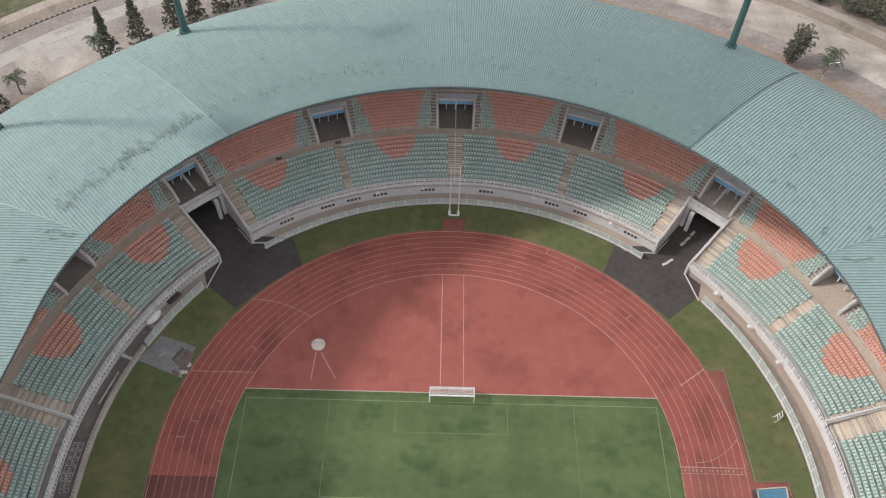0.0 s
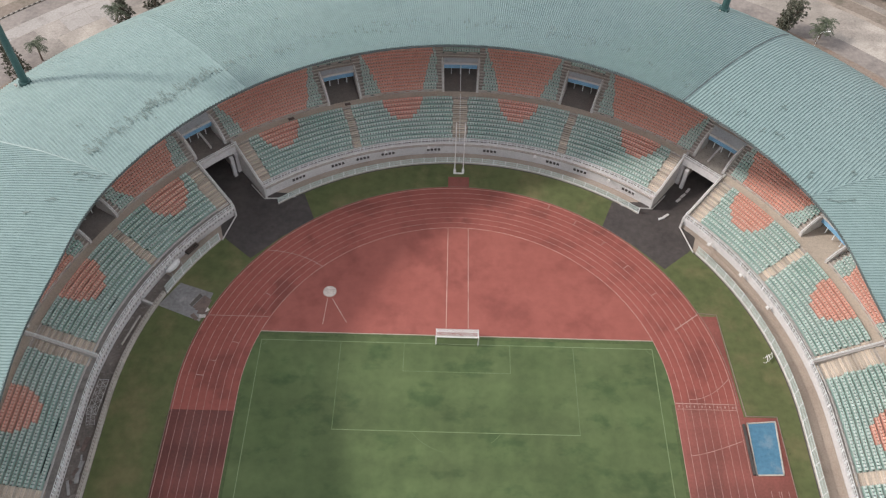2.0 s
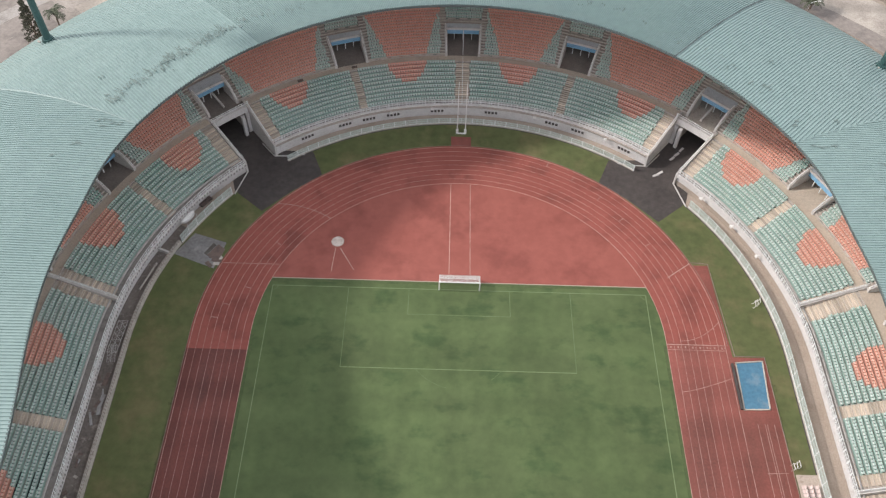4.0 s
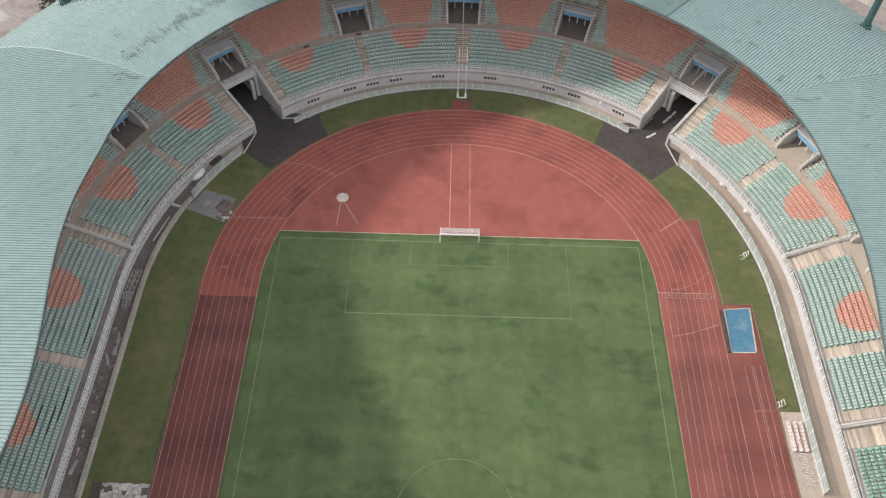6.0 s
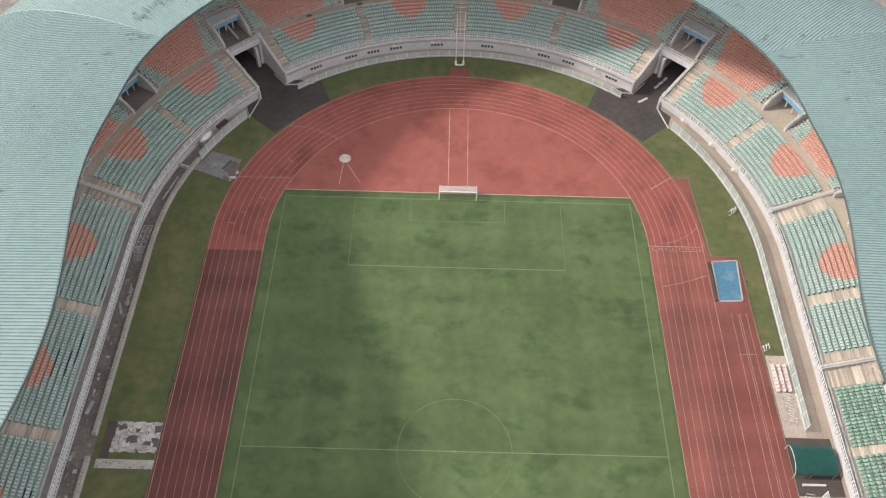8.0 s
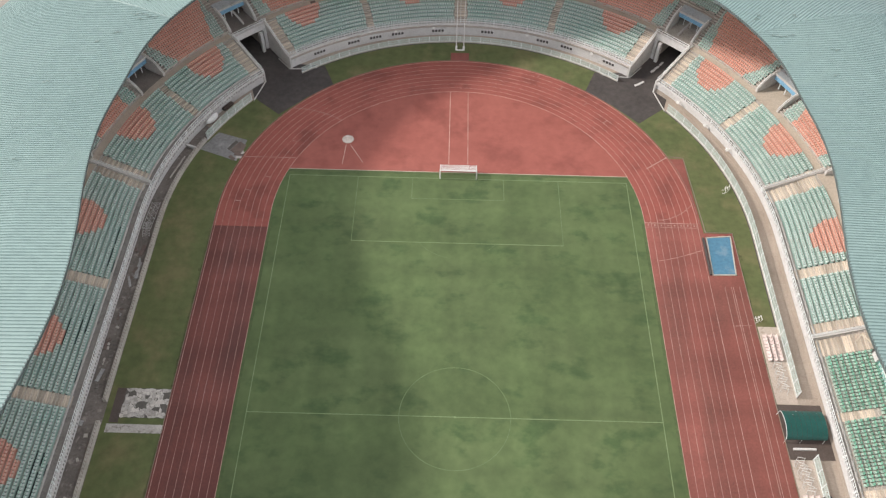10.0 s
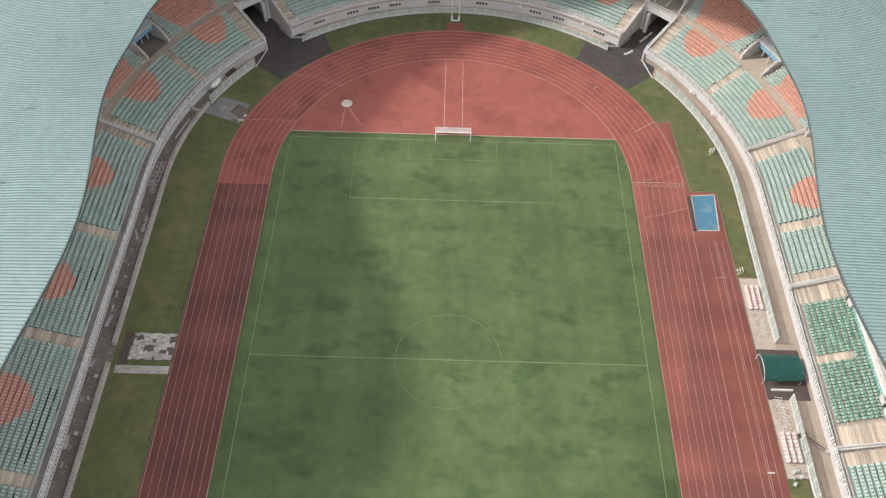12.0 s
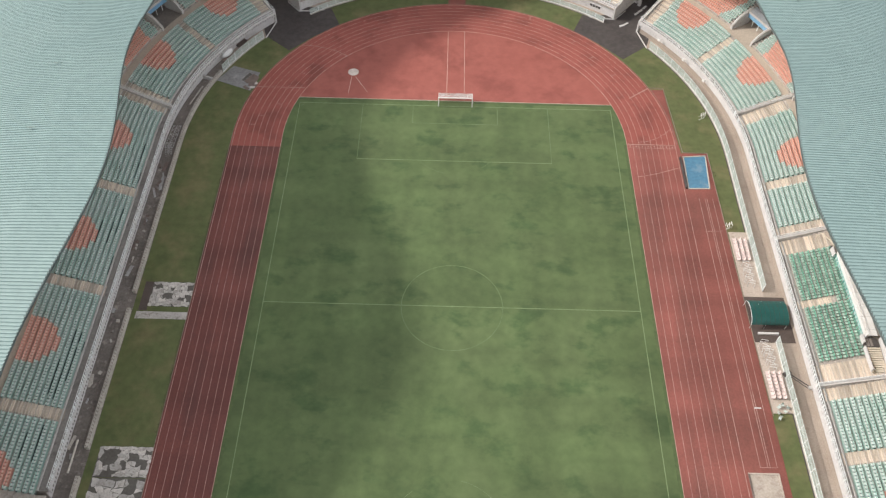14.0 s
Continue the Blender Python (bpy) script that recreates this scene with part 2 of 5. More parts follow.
    roughg=mat("rough_ground", (0.17, 0.135, 0.105), (0.25, 0.205, 0.17), 0.06, 1.2, 0.95, 0.3, c3=(0.11, 0.10, 0.07), stain=0.52, soft=0.15),
    chalk2=mat("worn_pitch_line", (0.10, 0.148, 0.065), (0.15, 0.20, 0.10), 0.12, 3.0, 0.9, 0.1, c3=(0.078, 0.117, 0.045), stain=0.45, soft=0.2),
    palelane=mat("pale_lane", (0.30, 0.275, 0.25), (0.38, 0.35, 0.325), 0.1, 2.0, 0.9, 0.2, c3=(0.22, 0.195, 0.175), stain=0.53),
    # these two carry the dark shade line between seat rows
    row_shade_g=mat("green_row_shade", (0.045, 0.09, 0.083), (0.075, 0.13, 0.12), 0.15, 4.0, 0.85, 0.1, c3=(0.20, 0.25, 0.235), stain=0.58),
    row_shade_o=mat("orange_row_shade", (0.36, 0.15, 0.115), (0.45, 0.21, 0.165), 0.15, 4.0, 0.85, 0.1),
    turfedge=mat("turf_edge", (0.055, 0.084, 0.03), (0.085, 0.115, 0.045), 0.3, 2.0, 0.95, 0.2, c3=(0.09, 0.10, 0.05), stain=0.55),
    gangw=mat("parapet_gangway", (0.22, 0.205, 0.195), (0.31, 0.29, 0.275), 0.2, 3.0, 0.9, 0.1, c3=(0.15, 0.14, 0.13), stain=0.56),
    canopy=mat("canopy_paint", (0.42, 0.46, 0.50), (0.54, 0.58, 0.61), 0.3, 4.0, 0.7, 0.1, c3=(0.30, 0.32, 0.34), stain=0.58),
    slab2=mat("damp_slab", (0.17, 0.165, 0.165), (0.27, 0.265, 0.265), 0.2, 2.0, 0.85, 0.2, c3=(0.36, 0.345, 0.335), stain=0.55),
    redearth=mat("red_earth", (0.185, 0.145, 0.115), (0.27, 0.215, 0.175), 0.08, 1.5, 0.95, 0.3, c3=(0.235, 0.15, 0.105), stain=0.52, soft=0.15),
    mauve=mat("old_asphalt", (0.20, 0.172, 0.153), (0.285, 0.25, 0.225), 0.06, 1.0, 0.9, 0.2, c3=(0.155, 0.135, 0.125), stain=0.5, soft=0.15),
    steel=mat("dull_steel", (0.42, 0.40, 0.38), (0.55, 0.53, 0.51), 0.8, 5.0, 0.6, 0.0),
    shrub=mat("shrub_leaf", (0.075, 0.082, 0.055), (0.14, 0.138, 0.10), 0.8, 5.0, 0.8, 0.0, spread=0.35, island=True),
)


# ---- mesh helpers ----
class Geo:
    """Collects vertices and faces of one mesh."""

    def __init__(self):
        self.v, self.f = [], []

    def add(self, verts, faces):
        k = len(self.v)
        self.v.extend(verts)
        self.f.extend([tuple(i + k for i in f) for f in faces])
        return self

    def box(self, c, s, turn=0.0):
        x, y, z = (d / 2 for d in s)
        ca, sa = math.cos(turn), math.sin(turn)
        vs = [(c[0] + a * x * ca - b * y * sa, c[1] + a * x * sa + b * y * ca, c[2] + e * z) for e in (-1, 1) for a, b in ((-1, -1), (1, -1), (1, 1), (-1, 1))]
        return self.add(vs, [(3, 2, 1, 0), (4, 5, 6, 7), (0, 1, 5, 4), (1, 2, 6, 5), (2, 3, 7, 6), (3, 0, 4, 7)])

    def tube(self, a, b, r, r2=None, n=6):
        a, b = Vector(a), Vector(b)
        r2 = r if r2 is None else r2
        q = (b - a).to_track_quat("Z", "Y")
        vs = []
        for p, rr in ((a, r), (b, r2)):
            for i in range(n):
                w = 2 * math.pi * i / n
                vs.append(tuple(p + q @ Vector((rr * math.cos(w), rr * math.sin(w), 0))))
        fs = [(i, (i + 1) % n, n + (i + 1) % n, n + i) for i in range(n)]
        return self.add(vs, fs + [tuple(range(n - 1, -1, -1)), tuple(range(n, 2 * n))])

    def pipe(self, pts, r, n=6):
        """One bent tube through points that lie in a plane across x."""
        m, vs = len(pts), []
        for i, p in enumerate(pts):
            a, b = Vector(pts[max(i - 1, 0)]), Vector(pts[min(i + 1, m - 1)])
            q = (b - a).to_track_quat("Z", "X")
            vs += [tuple(Vector(p) + q @ Vector((r * math.cos(2 * math.pi * k / n), r * math.sin(2 * math.pi * k / n), 0))) for k in range(n)]
        fs = [(i * n + k, i * n + (k + 1) % n, (i + 1) * n + (k + 1) % n, (i + 1) * n + k) for i in range(m - 1) for k in range(n)]
        return self.add(vs, fs + [tuple(range(n - 1, -1, -1)), tuple((m - 1) * n + k for k in range(n))])

    def prism(self, poly, z0, z1):
        n = len(poly)
        vs = [(x, y, z0) for x, y in poly] + [(x, y, z1) for x, y in poly]
        return self.add(vs, [tuple(range(n - 1, -1, -1)), tuple(range(n, 2 * n))] + [(i, (i + 1) % n, n + (i + 1) % n, n + i) for i in range(n)])

    def sweep(self, prof, stations, closed=False, caps=True):
        """A closed outline of (R, z) carried along stations."""
        n, m = len(prof), len(stations)
        vs = [(*st(R), z) for st in stations for R, z in prof]
        fs = []
        for i in range(m if closed else m - 1):
            j = (i + 1) % m
            for k in range(n):
                l = (k + 1) % n
                fs.append((i * n + k, i * n + l, j * n + l, j * n + k))
        if caps and not closed:
            fs += [tuple(range(n - 1, -1, -1)), tuple((m - 1) * n + k for k in range(n))]
        return self.add(vs, fs)

    def sheet(self, prof, stations, closed=False):
        """An open strip of (R, z) carried along stations."""
        n, m = len(prof), len(stations)
        vs = [(*st(R), z) for st in stations for R, z in prof]
        fs = [(i * n + k, ((i + 1) % m) * n + k, ((i + 1) % m) * n + k + 1, i * n + k + 1) for i in range(m if closed else m - 1) for k in range(n - 1)]
        return self.add(vs, fs)

    def mesh(self, name, material, smooth=False):
        me = bpy.data.meshes.new(name)
        me.from_pydata(self.v, [], self.f)
        me.materials.append(material)
        if smooth:
            me.polygons.foreach_set("use_smooth", [True] * len(me.polygons))
        me.update()
        return me


def part(name, geo, material, parent=None, label=""):
    me = geo if isinstance(geo, bpy.types.Mesh) else geo.mesh(name, material)
    ob = new(name, me)
    if parent:
        ob.parent = parent
    return tagged(ob, label)


def thing(name, label, category, group="", kind="", at=(0, 0, 0)):
    ob = new(name)
    ob.location = at
    return tagged(ob, label, category, group, kind)


def setting(name, geo, material, label, category):
    return tagged(part(name, geo, material), label, category, kind="structure")


# ---- plan: two half circles about (0, 37.5) and (0, -37.5), joined by straights ----
YC, SC = 37.5, 38.1


def st_arc(a, c=SC):
    ca, sa = math.cos(radians(a)), math.sin(radians(a))
    return lambda R: (R * ca, c + R * sa)


def st_side(y, s):
    return lambda R: (s * R, y)


def around(a0, a1, step=2.0, c=SC):
    """Stations by azimuth: 0 to 180 the north bend; below 0 the east straight, past 180 the west one, in metres along it."""
    out = []
    if a0 < 0:
        n = max(1, int((min(a1, 0) - a0) / 5))
        out += [st_side(SC + a0 + (min(a1, 0) - a0) * i / n, 1) for i in range(n + (a1 <= 0))]
    if a1 > 0 and a0 < 180:
        lo, hi = max(a0, 0), min(a1, 180)
        n = max(1, int(math.ceil((hi - lo) / step)))
        out += [st_arc(lo + (hi - lo) * i / n, c) for i in range(n + 1)]
    if a1 > 180:
        lo = max(a0, 180)
        n = max(1, int((a1 - lo) / 5))
        out += [st_side(SC - (lo - 180) - (a1 - lo) * i / n, -1) for i in range(1 if a0 < 180 else 0, n + 1)]
    return out


def south(step=3.0):
    n = int(180 / step)
    return [st_arc(180 + 180 * i / n, -YC) for i in range(n + 1)]


def loop(c, step=1.5):
    """A closed loop with the half circles about (0, c) and (0, -c)."""
    n = int(180 / step)
    return [st_arc(180 * i / n, c) for i in range(n + 1)] + [st_arc(180 + 180 * i / n, -c) for i in range(n + 1)]


# ---- ground ----
g = Geo()
for i in range(24):
    for j in range(24):
        x0, x1, y0, y1 = (-2400 + 200 * i, -2200 + 200 * i, -2400 + 200 * j, -2200 + 200 * j)
        if max(abs(x0 + 100), abs(y0 + 100)) < 200:
            continue
        g.add([(x0, y0, -0.1), (x1, y0, -0.1), (x1, y1, -0.1), (x0, y1, -0.1)], [(0, 1, 2, 3)])
g.add([(-200, -200, -0.1), (200, -200, -0.1), (200, 200, -0.1), (-200, 200, -0.1)], [(0, 1, 2, 3)])
setting("ground", g, M["soil"], "dry sandy soil round the stadium", "ground")
setting("road", Geo().sheet([(137.0, -0.05), (142, -0.05), (148.2, -0.05)], loop(YC)), M["road"], "pale worn concrete ring road", "road")
setting("forecourt", Geo().sheet([(112, -0.046), (126, -0.046), (139.4, -0.046)], [st_arc(100 + 2 * i) for i in range(60)]), M["fore"], "stained concrete forecourt below the stand", "pavement")
setting("kerb_path", Geo().sheet([(153.4, -0.05), (154.5, -0.05), (155.6, -0.05)], [st_arc(-20 + 2 * i) for i in range(56)]), M["road"], "pale narrow kerb path beyond the road", "pavement")
setting("ditch", Geo().sheet([(149.2, -0.06), (150.5, -0.06), (152.9, -0.06)], [st_arc(-20 + 2 * i) for i in range(110)]), M["roughg"], "dark earth strip between the roads", "ground")
setting("rough_ground", Geo().sheet([(155.7, -0.06), (170, -0.06), (230, -0.06)], [st_arc(-20 + 2 * i) for i in range(56)]), M["roughg"], "brown rough ground beyond the road", "ground")
setting("earth_strip", Geo().sheet([(112, -0.036), (120, -0.036), (127.2, -0.036)], [st_arc(98 + 2 * i) for i in range(60)]), M["redearth"], "bare earth and dry grass below the outer wall", "ground")
setting("earth_strip", Geo().sheet([(112, -0.055), (122, -0.055), (131.2, -0.055)], [st_arc(-20 + 2 * i) for i in range(58)]), M["redearth"], "reddish bare earth below the stand's outer wall", "ground")
setting("old_asphalt", Geo().sheet([(131.2, -0.052), (134, -0.052), (136.9, -0.052)], [st_arc(-20 + 2 * i) for i in range(58)]), M["mauve"], "worn mauve grey asphalt strip", "pavement")
setting("road_lane", Geo().sheet([(143.6, -0.044), (146, -0.044), (148.3, -0.044)], [st_arc(100 + 2 * i) for i in range(60)]), M["mauve"], "worn mauve grey lane beside the striped kerb", "road")
setting("pale_lane", Geo().sheet([(139.5, -0.042), (141.5, -0.042), (143.5, -0.042)], [st_arc(100 + 2 * i) for i in range(60)]), M["palelane"], "pale concrete lane along the forecourt", "pavement")
rng = random.Random(21)
for k in range(8):
    for R0, R1 in ((120.0, 127.3), (127.4, 133.2), (133.3, 139.3)):
        a = 124.5 + 2.6 * k + (1.1 if R0 > 130 else 0)
        if rng.random() < 0.72:
            part("concrete_panel", Geo().sheet([(R0, -0.041), (R1, -0.041)], [st_arc(a), st_arc(a + 1.3), st_arc(a + 2.57)]), (M["mauve"], M["palelane"], M["mauve"], M["road"])[rng.randrange(4)], bpy.data.objects["forecourt"])
setting("verge", Geo().sheet([(156, -0.05), (160, -0.05), (175, -0.05)], [st_arc(105 + 2 * i) for i in range(50)]), M["verge"], "patchy grass verge beyond the road", "verge")
setting("infield_grass", Geo().sheet([(45.0, 0.0), (50.0, 0.0), (56.9, 0.0)], loop(39.3), True), M["grass"], "dull green grass between track and fence", "grass")
TC = 42.2
setting("pitch", Geo().prism([(-36.4, -54.2), (36.4, -54.2), (36.4, 54.2), (-36.4, 54.2)], -0.05, 0.03), M["turf"], "mottled green football pitch turf", "pitch")

# track
bend_n = [st_arc(180 * i / 90, TC) for i in range(91)]
bend_s = [st_arc(180 + 180 * i / 90, -TC) for i in range(91)]
setting("track_bend_north", Geo().sheet([(36.4, 0.05), (41, 0.05), (46.9, 0.05)], bend_n), M["bend"], "faded red running track bend", "track")
setting("track_bend_south", Geo().sheet([(36.4, 0.05), (41, 0.05), (46.9, 0.05)], bend_s), M["bend"], "faded red running track bend", "track")
# A darker red than the east straight and the bends.
setting("track_straight_west", Geo().sheet([(36.4, 0.05), (41, 0.05), (46.9, 0.05)], [st_side(y, -1) for y in (-42.2, -20, 0, 20, 38.8)]), M["west_red"], "dark red running track straight", "track")
setting("track_joint_west", Geo().sheet([(36.4, 0.05), (41, 0.05), (46.9, 0.05)], [st_side(y, -1) for y in (38.8, 42.2)]), M["bend"], "faded red running track joint", "track")
setting("track_straight_east", Geo().sheet([(36.4, 0.05), (41, 0.05), (46.9, 0.05)], [st_side(y, 1) for y in (-42.2, -20, 0, 20, 42.2)]), M["straight"], "dull red running track straight", "track")
# D zone behind the goal line
nd = 60
poly = [(36.4 * math.cos(radians(a)), TC + 36.4 * math.sin(radians(a))) for a in [19.24 + (180 - 38.48) * i / nd for i in range(nd + 1)]]
setting("d_zone", Geo().prism(poly, -0.05, 0.045), M["dzone"], "bright red rubber surface behind the goal", "track")
setting("d_zone_south", Geo().prism([(x, -y) for x, y in poly][::-1], -0.05, 0.045), M["dzone"], "red rubber surface behind the south goal line", "track")
# long jump and steeplechase strip on the east
setting("jump_runway", Geo().prism([(46.9, -42), (53.3, -42), (53.1, 20), (52.9, 40.0), (46.9, 40.0)], -0.05, 0.048), M["straight"], "dull red rubber strip beside the track", "track")
setting("track_apron", Geo().prism([(43.0, 59.6), (46.5, 59.6), (47.5, 40.0), (46.0, 40.0), (46.8, 42.2), (46.2, 50)], -0.05, 0.042), M["straight"], "dull red rubber corner beside the track", "track")

# ---- stands ----
ROWS, PITCH, RISE, R_ROW, Z_ROW = 10, 0.86, 0.37, 61.9, 3.0
UROWS, UPITCH, URISE, Z_UP = 30, 0.62, 0.315, 7.2
low_prof = [(60.75, -0.1), (60.75, 2.3), (60.3, 2.3), (60.3, 2.7), (R_ROW - 0.1, 2.7)]
for i in range(ROWS):
    z = Z_ROW + i * RISE
    low_prof += [(R_ROW - 0.1 + i * PITCH, z), (R_ROW - 0.1 + (i + 1) * PITCH, z)]
R_WALK = R_ROW - 0.1 + ROWS * PITCH
low_prof += [(R_WALK, 6.6), (72.2, 6.6), (72.2, 0.0)]
up_prof = [(72.2, 0.0), (72.2, Z_UP)]
for i in range(UROWS):
    z = Z_UP + i * URISE
    up_prof += [(72.2 + i * UPITCH, z), (72.2 + (i + 1) * UPITCH, z)]
R_BACK = 72.2 + UROWS * UPITCH
up_prof += [(R_BACK, 0.0)]
TUNNELS = [(44.0, 51.1), (128.9, 136.0)]
VOMS = [(4.2, 9.6), (24.1, 29.6), (44.6, 49.9), (67.9, 73.3), (87.2, 92.9), (106.7, 112.1), (130.1, 135.4), (150.4, 155.9), (170.7, 174.8)]
LOW = [(-75, 44.0), (51.1, 128.9), (136.0, 255)]
stand = thing("grandstand", "concrete grandstand bowl with two seating tiers", "grandstand", kind="structure")
for a0, a1 in LOW:
    part("lower_tier", Geo().sweep(low_prof, around(a0, a1)), M["tread"], stand)
edges = [-75] + [e for v in VOMS for e in v] + [255]
for a0, a1 in zip(edges[0::2], edges[1::2]):
    part("upper_tier", Geo().sweep(up_prof, around(a0, a1)), M["tread"], stand)
top_prof = [(72.2 + 10 * UPITCH, 10.0)]
for i in range(10, UROWS):
    top_prof += [(72.2 + i * UPITCH, Z_UP + i * URISE), (72.2 + (i + 1) * UPITCH, Z_UP + i * URISE)]
top_prof += [(R_BACK, 10.0)]
for a0, a1 in VOMS:
    part("upper_tier", Geo().sweep(top_prof, around(a0, a1)), M["tread"], stand)
for a0, a1 in zip(edges[0::2], edges[1::2]):
    sts = around(a0, a1)
    for i in range(22):
        R, z = 72.2 + i * UPITCH, Z_UP + i * URISE
        part("nosing", Geo().sweep([(R - 0.03, z - 0.12), (R + 0.09, z - 0.12), (R + 0.09, z + 0.03), (R - 0.03, z + 0.03)], sts), M["nosing"], stand)
for a0, a1 in LOW:
    part("gangway", Geo().sweep([(R_WALK + 0.1, 6.5), (72.15, 6.5), (72.15, 6.63), (R_WALK + 0.1, 6.63)], around(a0, a1)), M["tan"], stand, "tan concrete gangway between the tiers")
part("lower_tier", Geo().sweep(low_prof, south()), M["tread"], stand)
part("upper_tier", Geo().sweep(up_prof, south()), M["tread"], stand)
ring = loop(YC, 3)
setting("wall_outer", Geo().sweep([(93.0, -0.1), (93.5, -0.1), (93.5, 17.4), (93.0, 17.4)], ring, True), M["concrete"], "plain concrete outer wall of the stadium", "wall")
# ---- roof ----
roof_prof = [(58.3, 30.2), (65, 30.6), (72, 30.5), (80, 29.6), (86, 28.3), (91, 26.6), (95, 24.6), (97.5, 22.8)]


def hip(R):
    """Azimuth of the eastern hip, R metres out."""
    return 25.0 - 2.4 * (R - 58.3) / 39.2


def bend_point(u, R, sgn=1):
    """A point of the bend's roof, u from 0 at the eastern hip to 1 at the western one."""
    a = radians(hip(R) + (180 - 2 * hip(R)) * u)
    return (R * math.cos(a), sgn * (YC + R * math.sin(a)))


RIB = radians(44.5)  # the sheets of the corners lie parallel to the seam


def seam(R):
    return math.degrees(RIB + math.asin(6.6 / R))


def ribbed(n, sgn=1):
    """The middle of a bend: sheets fanned out between the two seams."""
    g = Geo()
    us = [((i + f) / n, dz) for i in range(n) for f, dz in ((0, 0), (0.4, 0), (0.53, 0.2), (0.87, 0.2))] + [(1.0, 0)]
    m = len(roof_prof)
    vs = []
    for u, dz in us:
        for R, z in roof_prof:
            a = radians(seam(R) + (180 - 2 * seam(R)) * u)
            vs.append((R * math.cos(a), sgn * (YC + R * math.sin(a)), z + dz))
    return g.add(vs, [(i * m + k, i * m + k + 1, (i + 1) * m + k + 1, (i + 1) * m + k)[::sgn] for i in range(len(us) - 1) for k in range(m - 1)])


def ribbed_corner(sx, sgn=1, pitch=0.55):
    """A corner of the roof between hip and seam: parallel sheets that run out on the hip."""
    g, m = Geo(), 12
    w1, w0 = 6.6, 97.5 * math.sin(radians(hip(97.5)) - RIB)
    n = int((w1 - w0) / pitch)
    rows = []
    for i in range(n):
        for f, dz in ((0, 0), (0.4, 0), (0.53, 0.16), (0.87, 0.16)):
            w = w0 + (w1 - w0) * (i + f) / n
            lo, hi = max(58.3, abs(w) + 0.01), 97.5
            if RIB + math.asin(w / lo) < radians(hip(lo)):  # starts on the hip
                for _ in range(30):
                    mid = (lo + hi) / 2
                    if RIB + math.asin(w / mid) < radians(hip(mid)):
                        lo = mid
                    else:
                        hi = mid
                hi = 97.5
            rows.append((w, lo, dz))
    rows.append((w1, 58.3, 0))
    for w, lo, dz in rows:
        for k in range(m):
            R = lo + (97.5 - lo) * k / (m - 1)
            a = RIB + math.asin(w / R)
            g.v.append((sx * R * math.cos(a), sgn * (YC + R * math.sin(a)), roof_z(R) + dz))
    g.f += [(i * m + k, i * m + k + 1, (i + 1) * m + k + 1, (i + 1) * m + k)[::sx * sgn] for i in range(len(rows) - 1) for k in range(m - 1)]
    return g


def roof_z(R):
    return float(np.interp(R, [p[0] for p in roof_prof], [p[1] for p in roof_prof]))


def roof_rise(y):
    """The roofs over the long sides climb towards the halfway line."""
    u = min(max((52 - abs(y)) / 48, 0), 1)
    return 7.0 * u * u * (3 - 2 * u)


@functools.lru_cache(None)
def hip_x(up):
    """How far out the hip lies, up metres past the bend's centre."""
    lo, hi = 58.3, 97.5
    if up <= lo * math.sin(radians(hip(lo))):
        return 0.0
    for _ in range(30):
        mid = (lo + hi) / 2
        if mid * math.sin(radians(hip(mid))) < up:
            lo = mid
        else:
            hi = mid
    return lo * math.cos(radians(hip(lo)))


def side_point(R, y, s, drop=0.0):
    """A point of a long side's roof, R metres out on the bend's profile."""
    up, f, rise = max(abs(y) - YC, 0), (97.5 - R) / 39.2, roof_rise(y)
    x = max(math.sqrt(max(R * R - up * up, 0)), hip_x(up))
    z = roof_z(math.hypot(x, up)) + rise * (0.4 + 0.6 * f)
    x -= f * ((0.595 if s < 0 else 0.655) * rise + f * f * (3.6 * math.exp(-((y + 3) / 20.0) ** 2) + 1.0 * math.exp(-((abs(y) - 44) / 9.0) ** 2)))
    return (s * x, y, z - drop)


def ribbed_side(s):
    g = Geo()
    m = len(roof_prof)
    rows = []
    for i in range(-149, 149):
        for f, dz in ((0, 0), (0.2, 0), (0.27, 0.15), (0.43, 0.15)):
            rows.append([side_point(R, i * 0.5 + f, s, -dz) for R, z in roof_prof])
    g.add([p for r in rows for p in r], [(i * m + k, i * m + k + 1, (i + 1) * m + k + 1, (i + 1) * m + k) for i in range(len(rows) - 1) for k in range(m - 1)])
    return g


setting("roof_north", ribbed(250), M["roof"], "pale teal ribbed metal roof over the north bend", "roof")
setting("roof_south", ribbed(125, -1), M["roof"], "pale teal ribbed metal roof over the south bend", "roof")
for sx, sgn in ((1, 1), (-1, 1), (1, -1), (-1, -1)):
    setting("roof_corner", ribbed_corner(sx, sgn), M["roof"], "pale teal ribbed metal roof over a corner of the bowl", "roof")
setting("roof_east", ribbed_side(1), M["roof"], "pale teal ribbed metal roof over the east side", "roof")
setting("roof_west", ribbed_side(-1), M["roof"], "pale teal ribbed metal roof over the west side", "roof")

# Unseen white sheets below the roof, added to bounce light onto the stands.
bounce_sheet = [58.7, 65, 72, 80, 86, 91, 95]
for sgn in (1, -1):
    m = len(bounce_sheet)
    setting("ceiling", Geo().add([(*bend_point(i / 52, R, sgn), roof_z(R) - 0.5) for i in range(53) for R in bounce_sheet], [(i * m + k, i * m + k + 1, (i + 1) * m + k + 1, (i + 1) * m + k) for i in range(52) for k in range(m - 1)]), M["bounce_sheet"], "unseen white sheet added under the roof to bounce light", "ceiling")
for s in (1, -1):
    rows = [[side_point(R, -74 + 2.0 * i, s, 0.5) for R in bounce_sheet] for i in range(75)]
    m = len(bounce_sheet)
